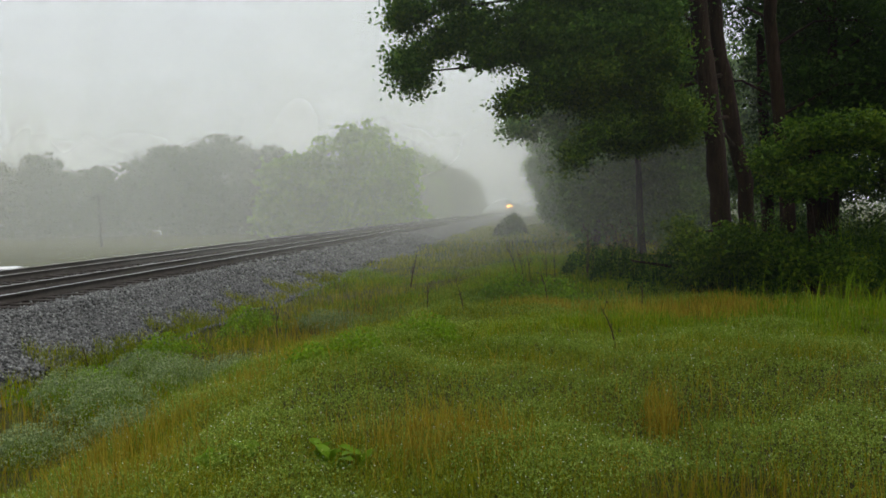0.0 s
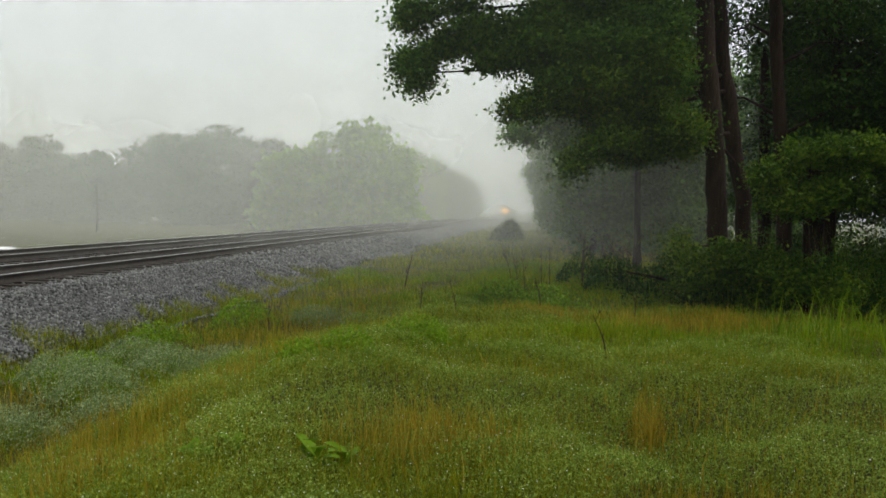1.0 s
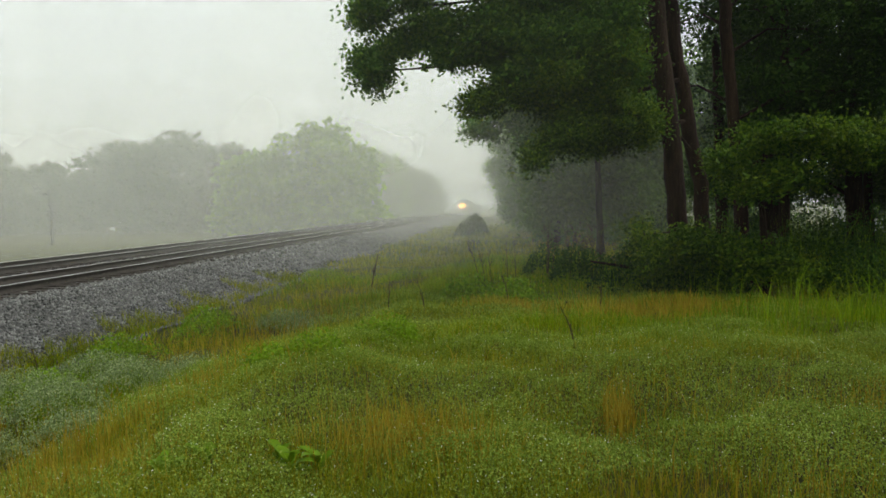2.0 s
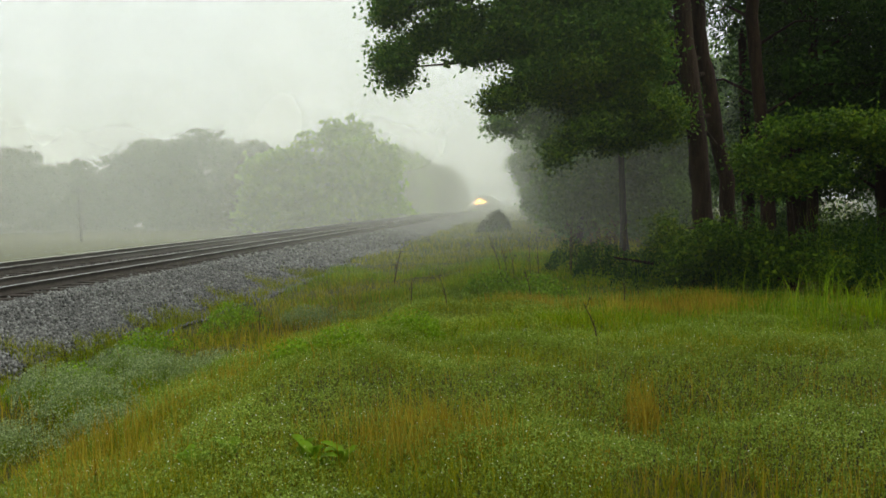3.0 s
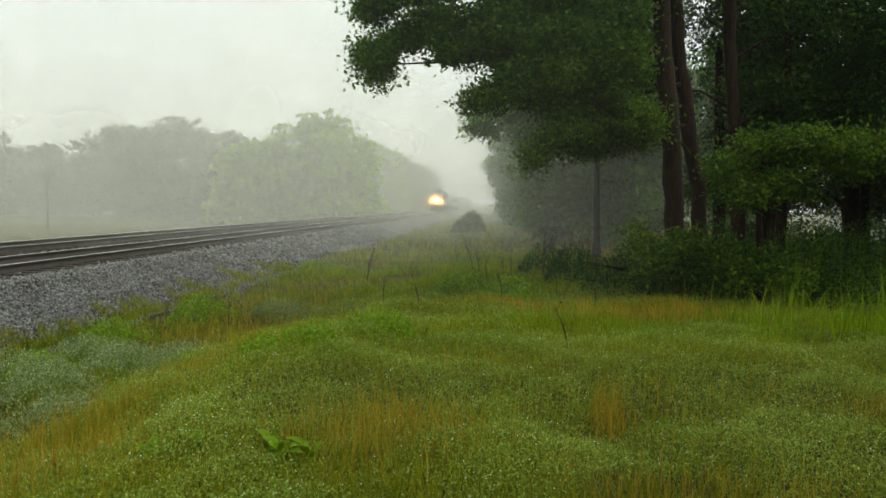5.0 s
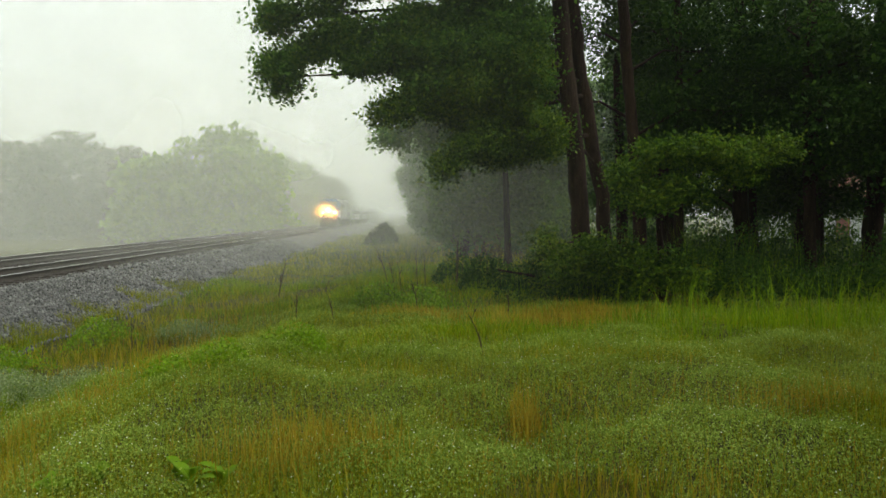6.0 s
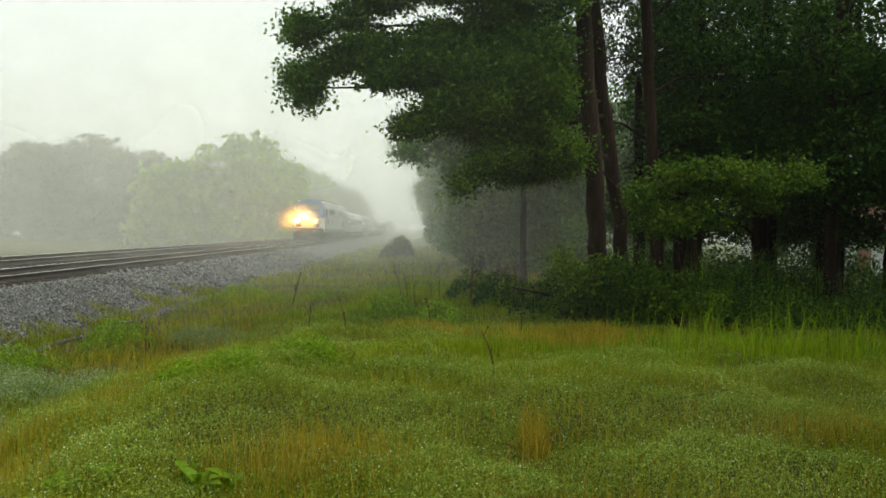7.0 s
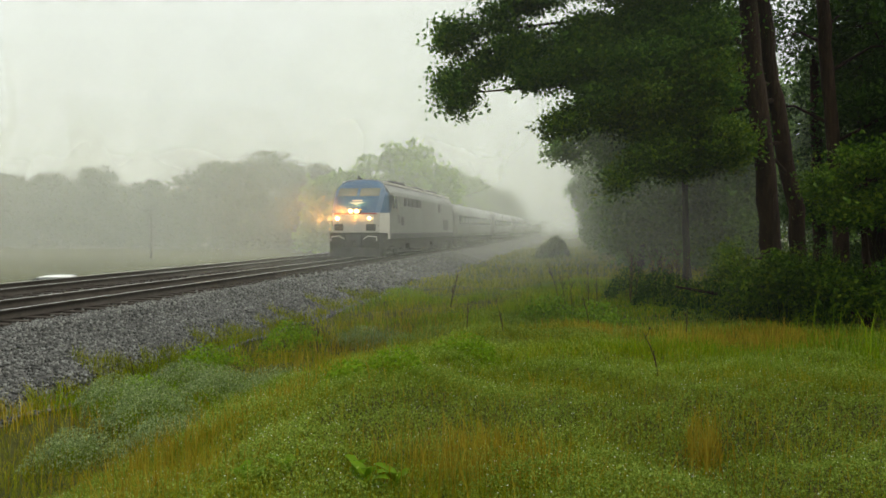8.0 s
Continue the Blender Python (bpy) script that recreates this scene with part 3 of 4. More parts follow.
def tree(name, label, base, trunk, blobs, material, bark=None, clump=0.3, per=40, size=0.07, seed=1, twigs=0.25, limb=0.09, group="trees of the wood", slim=0.55, boughs=()):
    """trunk: points with radii (x, y, z, r), relative to the base; blobs relative to the base too."""
    rng = np.random.default_rng(seed)
    root = new(name)
    root.location = base
    tagged(root, label, "tree", group)
    bark = bark or M_bark
    pts = [Vector(q[:3]) for q in trunk]
    # more rings and slight bends along the trunk, and a flare at the foot
    fine, rad = [], []
    for (a, ra), (b, rb) in zip(zip(pts, [q[3] for q in trunk]), zip(pts[1:], [q[3] for q in trunk[1:]])):
        for k in range(4):
            t = k / 4
            fine.append(a.lerp(b, t) + Vector((rng.normal() * ra * 0.10, rng.normal() * ra * 0.10, 0)))
            rad.append((ra + (rb - ra) * t) * rng.uniform(0.94, 1.07))
    fine.append(pts[-1])
    rad.append(trunk[-1][3])
    rad[0] *= 1.45
    arrays("trunk", *tube_arrays(fine, rad, 12), bark, root, smooth=True)
    limbs, fine_twigs = [], []
    leafy_lobes = []
    for x0, y0, z0, x1, y1, z1, r0, r1, n, count in boughs:
        # a long bough: it leaves the trunk, droops to its end and carries overlapping lobes of leaves
        a, e = Vector((x0, y0, z0)) - Vector(base), Vector((x1, y1, z1)) - Vector(base)
        foot = min(fine, key=lambda q: (q - a).length)
        line = [a.lerp(e, k / n) + Vector((0, 0, 0.5 * math.sin(math.pi * k / n) * r0)) for k in range(n + 1)]
        limbs.append(tube_arrays([foot] + line, [limb * 1.3] + [limb * (1.1 - 0.95 * k / n) for k in range(n + 1)], 6))
        for k, q in enumerate(line):
            r = (r0 + (r1 - r0) * k / n) * rng.uniform(0.8, 1.15)
            w = q + Vector(rng.normal(size=3)) * r * 0.28
            leafy_lobes.append((w.x, w.y, w.z, r, r * 1.1, r * rng.uniform(0.6, 0.9), int(count * (r / r0) ** 2) + 8))
    bough_leaves = crown_points(rng, leafy_lobes, clump, per)[0] if leafy_lobes else np.zeros((0, 3))
    centres, ends = crown_points(rng, blobs, clump, per)
    centres = np.concatenate([centres, bough_leaves])
    for blob, c in zip(blobs, ends):
        o = Vector(blob[:3])
        # the limb leaves the trunk below the blob's middle
        start = min(fine, key=lambda q: (q - o).length + max(0, q.z - o.z + 0.6) * 2)
        mid = start.lerp(o, 0.5) + Vector((0, 0, 0.12 * (o - start).length))
        limbs.append(tube_arrays([start, start.lerp(mid, 0.5), mid, mid.lerp(o, 0.6), o], [limb, limb * 0.8, limb * 0.6, limb * 0.4, limb * 0.22], 6))
        for e in c[: int(len(c) * twigs)]:
            e = Vector(e)
            m2 = o.lerp(e, 0.5) + Vector(rng.normal(size=3) * 0.06)
            fine_twigs.append(tube_arrays([o, m2, e], [limb * 0.2, limb * 0.14, limb * 0.05], 3))
    for lv, lq in limbs:
        arrays("limb", lv, lq, bark, root, smooth=True)
    if fine_twigs:
        tagged(arrays("twigs", *join(fine_twigs), bark, root), kind="stuff")
    arrays("crown", *leaf_quads(rng, centres, size, 0.9, slim), material, root)
    return root


def gz(x, y):
    return float(height(x, y)) - 0.05


# the big roadside oak and its neighbours; crown lobes are given in the place's own metres
def standing(x, y, lobes):
    return (x, y, gz(x, y)), [(a - x, b - y, c - gz(x, y), *rest) for a, b, c, *rest in lobes]


base, lobes = standing(4.45, 17, [
    (-2.62, 15, 4.5, 0.36, 0.45, 0.42, 34), (-2.72, 15, 5.75, 0.34, 0.4, 0.3, 22), (4.5, 18, 9.4, 3.2, 2.2, 1.4, 200), (3.4, 18.8, 6.4, 1.2, 0.8, 1.2, 80), (3.2, 18.5, 5.2, 1.0, 0.7, 0.8, 70)])
tree("oak_tree", "large dark oak with long drooping leafy boughs", base,
     [(0.06, 0, 0, 0.27), (-0.05, 0, 0.9, 0.245), (-0.24, 0, 2.8, 0.225), (-0.52, 0, 5.4, 0.21), (-0.66, 0, 6.8, 0.20), (-1.0, 0, 10.5, 0.15)],
     lobes, M_oak, clump=0.21, per=66, size=0.054, seed=21, limb=0.06,
     boughs=((2.5, 16.2, 6.0, -2.5, 15, 4.75, 0.75, 0.4, 10, 62), (2.5, 16.2, 7.2, -2.3, 15, 6.0, 0.85, 0.4, 9, 70), (2.5, 16.0, 5.2, -0.9, 15, 4.75, 0.75, 0.3, 8, 62),
             (3.4, 16.5, 8.6, -1.6, 15, 7.4, 1.1, 0.8, 7, 90), (2.6, 16.2, 4.6, 0.4, 15.2, 4.3, 0.75, 0.5, 5, 62)))
base, lobes = standing(5.25, 18.2, [(3.0, 15.6, 3.5, 0.6, 0.6, 0.5, 34), (3.25, 15.8, 0.9, 0.5, 0.5, 0.4, 22), (5.4, 20, 9.6, 2.2, 2.0, 1.4, 120)])
tree("maple_tree", "leaning dark-barked tree with light green lower boughs", base,
     [(0.1, 0, 0, 0.21), (-0.1, 0, 2.6, 0.19), (-0.4, 0, 4.2, 0.18), (-0.67, 0, 5.6, 0.18), (-0.84, 0, 7.0, 0.17), (-1.2, 0, 10, 0.13)],
     lobes, M_maple, clump=0.2, per=58, size=0.047, seed=22, limb=0.045,
     boughs=((2.7, 16.2, 4.0, -0.55, 14.6, 3.62, 0.62, 0.26, 9, 52), (2.7, 16.2, 3.3, 0.8, 14.7, 2.5, 0.6, 0.26, 6, 48), (2.7, 16.3, 4.9, 1.2, 15, 4.2, 0.7, 0.45, 4, 52)))
tree("slim_tree", "slim straight dark tree trunk in the wood", (6.75, 19.5, gz(6.75, 19.5)),
     [(0, 0, 0, 0.20), (-0.3, 0, 3.9, 0.165), (-0.47, 0, 5.8, 0.155), (-0.61, 0, 7.3, 0.155), (-0.9, 0, 11, 0.11)],
     [(-0.5, 1.5, 9.6, 1.8, 1.6, 1.3, 110), (1.9, 1.0, 7.0, 1.2, 1.2, 0.9, 30), (2.6, 0.5, 5.2, 1.2, 1.2, 0.8, 44), (1.7, 2.0, 9.6, 2.0, 1.8, 1.2, 90), (2.0, 0.2, 3.9, 0.9, 0.9, 0.5, 50), (0.5, 2.0, 4.6, 1.2, 0.8, 0.9, 46), (-0.3, 1.6, 3.0, 1.2, 0.8, 0.8, 46), (-1.7, 1.8, 5.6, 0.9, 0.7, 0.9, 40), (-1.2, 2.2, 7.6, 1.2, 0.8, 0.9, 50), (1.2, 2.6, 8.2, 1.4, 0.8, 1.0, 50)],
     M_wood_leaf, clump=0.26, per=46, size=0.055, seed=23, limb=0.05)
tree("broken_trunk", "broken-off dead trunk standing in the wood", (6.95, 22, gz(6.95, 22)),
     [(0, 0, 0, 0.19), (-0.15, 0, 4, 0.16), (-0.28, 0, 7.0, 0.12), (-0.3, 0, 7.3, 0.03)],
     [(0.25, 0, 3.4, 0.4, 0.4, 0.4, 8)], M_wood_leaf, clump=0.2, per=20, size=0.05, seed=24, limb=0.03)
base, lobes = standing(5.9, 15.6, [
    (4.9, 15, 2.5, 0.55, 0.6, 0.32, 38), (5.7, 15, 2.95, 0.75, 0.7, 0.32, 52), (6.7, 15, 3.0, 0.8, 0.7, 0.35, 48), (5.2, 14.7, 1.95, 0.65, 0.6, 0.34, 42), (6.1, 14.9, 2.2, 0.75, 0.6, 0.34, 42), (7.4, 15.3, 2.6, 0.8, 0.7, 0.4, 42),
    (4.0, 15, 0.7, 0.55, 0.6, 0.4, 46), (4.9, 14.8, 0.45, 0.8, 0.6, 0.45, 56), (5.8, 14.8, 0.3, 0.7, 0.6, 0.36, 40), (3.5, 15.2, 0.3, 0.5, 0.5, 0.32, 28), (8.2, 15.6, 3.1, 0.8, 0.8, 0.4, 40)])
tree("elm_bush", "broad bush with yellow-green leaves at the edge of the wood", base,
     [(0, 0, 0, 0.1), (-0.1, 0, 1.2, 0.08), (-0.2, 0, 2.4, 0.05), (-0.2, 0, 3.3, 0.03)],
     lobes, M_maple, clump=0.18, per=44, size=0.052, seed=25, limb=0.03, group="bushes")

# the wood behind: trunks and overlapping crowns, plus unseen trees that shade the field
# (14.5, 14.5) to (7.5, -5.0) and (17, 6) are the added ones, out of view
WOOD_AND_SHADE = [(11.9, 24, 0.28, 13, 31), (12.8, 25, 0.16, 12, 32), (13.9, 23.5, 0.45, 15, 33), (14.9, 24.5, 0.2, 12, 34), (16.6, 24, 0.34, 14, 35), (18.6, 23, 0.5, 15, 36),
        (9.3, 25, 0.2, 12, 37), (10.4, 27, 0.18, 13, 38), (8.6, 21.5, 0.16, 12, 39), (20.5, 27, 0.3, 14, 40), (12.0, 31, 0.24, 14, 41), (16.0, 32, 0.24, 14, 42), (22, 22, 0.35, 14, 43), (19, 33, 0.25, 14, 44), (24, 30, 0.3, 15, 45), (14.5, 14.5, 0.35, 13, 46), (13.5, 9, 0.35, 13, 47), (19, 14, 0.35, 14, 48), (8.8, 6.6, 0.35, 13, 50), (7.4, 1.6, 0.35, 13, 67), (9.0, -0.8, 0.35, 14, 62), (7.5, -5.0, 0.35, 14, 63), (12.2, 20.5, 0.2, 12, 65), (15.5, 20, 0.24, 12, 66), (17, 6, 0.35, 14, 64), (28, 40, 0.3, 14, 49)]
for x, y, r, tall, seed in WOOD_AND_SHADE:
    w = random.Random(seed)
    tree("wood_or_shade_tree", "dark woodland tree with a bare lower trunk, some added out of view for shade", (x, y, gz(x, y)),
         [(0, 0, 0, r), (w.uniform(-0.15, 0.15), 0, 3, r * 0.88), (w.uniform(-0.4, 0.4), 0, 7, r * 0.75), (w.uniform(-0.6, 0.6), 0, tall, r * 0.4)],
         [(w.uniform(-0.5, 0.5), 0, tall * 0.85, 2.6, 2.4, 2.2, 110), (w.uniform(-1.6, -0.8), -0.6, 7.6, 1.7, 1.6, 1.4, 80), (w.uniform(0.8, 1.6), -0.6, 6.8, 1.7, 1.6, 1.3, 80),
          (w.uniform(-1.5, 1.5), -1.2, 5.2, 1.7, 1.4, 1.0, 80), (w.uniform(-1.5, 1.5), -0.6, 3.9, 1.5, 1.2, 0.7, 60), (w.uniform(-1.5, 1.5), 1.5, 2.9, 1.5, 1.2, 0.7, 50)],
         M_wood_leaf, clump=0.34, per=25, size=0.09, seed=seed, limb=0.07, twigs=0.06)

# undergrowth under the wood
for x, y, rx, tall, n, seed in ((3.2, 16.2, 1.0, 1.1, 2600, 1), (4.4, 15.6, 1.1, 1.2, 2600, 2), (2.2, 18.5, 1.0, 1.0, 2200, 3), (7.6, 15.2, 1.2, 1.0, 2400, 4), (9.2, 15.6, 1.2, 0.8, 2200, 5), (11, 16.5, 1.4, 0.8, 2200, 6), (6.4, 17.5, 1.3, 1.2, 2400, 7), (13, 18, 1.5, 0.8, 2200, 8), (1.6, 21, 1.0, 1.0, 1800, 9), (8.2, 18.5, 1.6, 2.0, 2600, 17), (10.2, 19.5, 1.7, 1.8, 2600, 18), (12.5, 21, 1.6, 1.3, 2200, 19), (5.2, 17.0, 1.1, 1.7, 2200, 20), (10.5, 29, 2.2, 1.6, 2200, 10), (14, 30, 2.4, 1.4, 2200, 11), (18, 30, 2.6, 2.2, 2400, 12), (22, 29, 2.6, 2.6, 2400, 13), (15.5, 19.5, 1.6, 0.9, 2000, 14), (18, 21, 1.8, 1.0, 2000, 15), (25, 34, 3, 3.4, 2400, 16), (9.5, 35, 3, 3.0, 1800, 21), (14.5, 36, 3.2, 2.6, 1800, 22), (20, 37, 3.4, 3.0, 1800, 23), (12.2, 17.2, 1.6, 1.5, 2200, 24)):
    bushy_weed(x, y, rx, rx * 0.7, tall, n, 0.045 if y < 23 else 0.09, M_wood_leaf, "dark leafy undergrowth at the foot of the wood", "undergrowth_bush")

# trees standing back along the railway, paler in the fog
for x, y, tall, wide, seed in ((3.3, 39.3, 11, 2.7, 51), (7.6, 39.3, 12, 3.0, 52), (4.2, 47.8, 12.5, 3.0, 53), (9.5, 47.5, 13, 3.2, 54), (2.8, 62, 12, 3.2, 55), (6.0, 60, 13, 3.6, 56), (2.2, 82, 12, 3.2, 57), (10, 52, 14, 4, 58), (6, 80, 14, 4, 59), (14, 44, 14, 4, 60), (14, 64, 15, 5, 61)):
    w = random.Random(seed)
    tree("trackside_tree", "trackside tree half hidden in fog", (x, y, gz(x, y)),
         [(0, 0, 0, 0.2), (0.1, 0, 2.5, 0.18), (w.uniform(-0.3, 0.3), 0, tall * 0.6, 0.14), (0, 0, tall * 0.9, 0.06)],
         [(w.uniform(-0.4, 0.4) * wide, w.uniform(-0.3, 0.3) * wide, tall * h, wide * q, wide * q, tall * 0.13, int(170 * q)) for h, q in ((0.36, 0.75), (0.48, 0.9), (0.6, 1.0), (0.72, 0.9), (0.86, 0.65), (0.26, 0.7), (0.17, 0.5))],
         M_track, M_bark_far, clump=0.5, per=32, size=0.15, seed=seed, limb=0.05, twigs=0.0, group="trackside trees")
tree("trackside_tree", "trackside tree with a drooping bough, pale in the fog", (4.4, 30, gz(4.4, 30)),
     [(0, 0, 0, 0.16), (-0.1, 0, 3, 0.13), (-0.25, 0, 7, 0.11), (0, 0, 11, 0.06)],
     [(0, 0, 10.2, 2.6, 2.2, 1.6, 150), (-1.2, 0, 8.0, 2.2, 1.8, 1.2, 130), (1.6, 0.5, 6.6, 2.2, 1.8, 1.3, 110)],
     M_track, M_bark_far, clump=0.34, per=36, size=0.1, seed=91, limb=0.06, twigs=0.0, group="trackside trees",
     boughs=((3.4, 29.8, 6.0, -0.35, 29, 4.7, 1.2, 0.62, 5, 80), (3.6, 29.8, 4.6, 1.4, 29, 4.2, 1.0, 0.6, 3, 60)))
bushy_weed(-2.0, 60, 1.35, 1.3, 1.7, 3400, 0.09, M_far_leaf, "round bush beside the railway, grey in the fog", "trackside_bush")

# woods beyond the railway
FAR = [(-26.8, 109, 18.1, 9.35, 1, 71), (-37.8, 109, 13.4, 7.2, 1, 72), (-27, 150, 17, 8, 1, 73), (-27, 172, 17, 8, 0, 74), (-60, 128, 19.5, 11, 0, 75), (-72, 130, 18, 9.5, 0, 76), (-52, 134, 17, 9, 0, 77),
       (-86, 128, 13.5, 8.5, 0, 78), (-98, 128, 16.5, 9, 0, 79), (-109, 128, 15.5, 9.5, 0, 80), (-122, 130, 16, 10, 0, 81), (-136, 130, 18, 11, 0, 82), (-27, 200, 17, 8, 0, 83), (-28, 240, 18, 8, 0, 84), (-30, 290, 20, 9, 0, 85)]
for x, y, tall, wide, fresh, seed in FAR:
    w = random.Random(seed)
    dome = [(0, 0, 0.86 * tall, 0.4 * wide, 0.4 * wide, 0.15 * tall, 60)]
    for h, count in ((0.62, 4), (0.36, 6), (0.12, 7)):
        out = wide * math.sqrt(1 - h * h) * 0.66
        turn0 = w.uniform(0, 6.28)
        for k in range(count):
            a = turn0 + 6.283 * k / count
            dome.append((out * math.cos(a), out * math.sin(a), tall * (h + w.uniform(0.02, 0.12)), wide * w.uniform(0.36, 0.46), wide * 0.4, tall * w.uniform(0.15, 0.2), 52))
    tree("distant_tree", "fresh green tree beyond the railway, veiled in fog" if fresh else "grey tree beyond the railway, veiled in thick fog", (x, y, gz(x, y)),
         [(0, 0, 0, 0.35), (0, 0, tall * 0.4, 0.28), (0, 0, tall * 0.85, 0.1)],
         dome, M_far_green if fresh else M_far_leaf, M_bark_far, clump=0.8, per=11, size=0.55, seed=seed, limb=0.1, twigs=0.0, group="woods beyond the railway")


# ---------------------------------------------------------------- far things
pole = new("utility_pole")
pole.location = (-53.6, 80, gz(-53.6, 80))
tagged(pole, "weathered wooden utility pole with one crossarm in fog", "utility pole")
arrays("mast", *tube_arrays([(0, 0, 0), (0, 0, 3), (0, 0, 6.8)], [0.17, 0.15, 0.12], 8), M_tie, pole)
part("crossarm", a_box(-1.1, 1.1, -0.06, 0.06, 6.35, 6.5, bevel=0.01), M_tie, pole)
for ix in (-0.95, -0.5, 0.5, 0.95):
    arrays("insulator", *tube_arrays([(ix, 0, 6.5), (ix, 0, 6.57), (ix, 0, 6.65)], [0.03, 0.05, 0.03], 6), M_glass, pole)


def parked_car(x, y, turn):
    """A saloon: lofted body, glasshouse, wheels."""
    root = new("parked_car")
    root.matrix_basis = pose(x, y, gz(x, y) + 0.04, 0, 0, turn)
    tagged(root, "white parked saloon car beyond the railway bank", "car")
    bm = bmesh.new()
    prof = [(-2.2, 0.35), (-2.25, 0.7), (-2.1, 0.9), (-1.2, 1.0), (2.0, 1.0), (2.2, 0.85), (2.2, 0.35)]
    rows = [[bm.verts.new((px, s * (0.86 if 0.4 < pz < 0.95 else 0.8), pz)) for px, pz in prof] for s in (-1, 1)]
    for k in range(len(prof)):
        bm.faces.new((rows[0][k], rows[0][(k + 1) % len(prof)], rows[1][(k + 1) % len(prof)], rows[1][k]))
    bm.faces.new(rows[0][::-1])
    bm.faces.new(rows[1])
    bmesh.ops.bevel(bm, geom=bm.edges[:], offset=0.05, segments=2, affect="EDGES")
    part("body", bm, M_carwhite, root, smooth=True)
    for name, mat_, pr in (("glasshouse", M_glass, [(-1.25, 0.98, 0.74), (-0.55, 1.38, 0.60), (0.95, 1.38, 0.60), (1.75, 0.98, 0.74)]), ("roof", M_carwhite, [(-0.6, 1.36, 0.62), (-0.3, 1.45, 0.52), (0.8, 1.45, 0.52), (1.05, 1.36, 0.62)])):
        bm = bmesh.new()
        rows = [[bm.verts.new((px, s * w, pz)) for px, pz, w in pr] for s in (-1, 1)]
        for k in range(4):
            bm.faces.new((rows[0][k], rows[0][(k + 1) % 4], rows[1][(k + 1) % 4], rows[1][k]))
        bm.faces.new(rows[0][::-1])
        bm.faces.new(rows[1])
        bmesh.ops.bevel(bm, geom=bm.edges[:], offset=0.03, segments=2, affect="EDGES")
        part(name, bm, mat_, root, smooth=True)
    for wx in (-1.35, 1.35):
        for wy in (-0.78, 0.78):
            arrays("wheel", *tube_arrays([(wx, wy - 0.1, 0.31), (wx, wy - 0.09, 0.31), (wx, wy + 0.09, 0.31), (wx, wy + 0.1, 0.31)], [0.02, 0.31, 0.31, 0.02], 16), M_rubber, root)


parked_car(-26.4, 31.0, 25)

house = new("house")
house.matrix_basis = pose(33, 56, gz(33, 56), 0, 0, -18)
tagged(house, "small white-sided house with reddish roof behind the wood", "house")
part("wall", a_box(-6, 6, -4, 4, 0, 3.0), M_siding, house)
bm = bmesh.new()
rv = [bm.verts.new(c) for c in ((-6.5, -4.6, 2.9), (6.5, -4.6, 2.9), (6.5, 0, 6.2), (-6.5, 0, 6.2), (-6.5, 4.6, 2.9), (6.5, 4.6, 2.9))]
for idx in ((0, 1, 2, 3), (3, 2, 5, 4), (0, 3, 4), (1, 5, 2), (0, 4, 5, 1)):
    bm.faces.new([rv[i] for i in idx])
part("roof", bm, M_roof, house)
for hx in (-4, -1.2, 4):
    wdw = part("window", a_box(hx - 0.55, hx + 0.55, -4.06, -3.98, 1.0, 2.2), M_white, house)
    part("pane", a_box(hx - 0.46, hx + 0.46, -4.08, -4.05, 1.08, 2.12), M_glass, wdw)
part("door", a_box(1.2, 2.15, -4.07, -3.98, 0.1, 2.1), M_roof, house, "brown front door")

log = new("fallen_branch")
log.location = (3.4, 16.2, gz(3.4, 16.2) + 0.5)
tagged(log, "bare fallen branch leaning out of the undergrowth", "branch")
arrays("wood", *tube_arrays([(1.2, 0.6, -0.2), (0.4, 0.1, 0.1), (-0.5, -0.2, 0.18), (-1.3, -0.3, 0.32)], [0.06, 0.05, 0.04, 0.02], 7), M_bark, log)


# ---------------------------------------------------------------- fog: hanging veils of droplets across the line
def veil(y, gap, seed):
    alpha = 1 - math.exp(-(0.0035 if y < 21 else 0.0105 if y < 60 else 0.0074 if y < 170 else 0.004) * gap)
    r = np.random.default_rng(seed)
    vx = np.linspace(-60 - 1.6 * y, 60 + 1.3 * y, 90)
    vz = np.array([-4, 0, 4, 9, 16, 26, 42, 70])
    X, Z = np.meshgrid(vx, vz)
    a, b = r.uniform(0, 6, 2)
    Y = y + 0.13 * gap * (np.sin(X * 0.1 + a) + np.sin(X * 0.043 + b) + 0.4 * np.sin(Z * 0.2 + a))
    v = np.stack([X, Y, Z], -1).reshape(-1, 3)
    n = len(vx)
    i = (np.arange(len(vz) - 1)[:, None] * n + np.arange(n - 1)[None]).ravel()
    ob = arrays("fog", v, np.stack([i, i + 1, i + n + 1, i + n], 1), mist("fog_droplets", alpha, clearing=(0.0, 5.0, 0.2) if y < 26 else (5.0, 13.0, 0.42)), smooth=True)
    tagged(ob, "thin veil of morning fog hanging over the land", "fog", kind="stuff")


edges = [9, 12, 16, 21, 26, 32, 39, 47, 57, 69, 84, 103, 128, 172, 260, 420]
for i, (a, b) in enumerate(zip(edges, edges[1:])):
    veil((a + b) / 2, b - a, i)


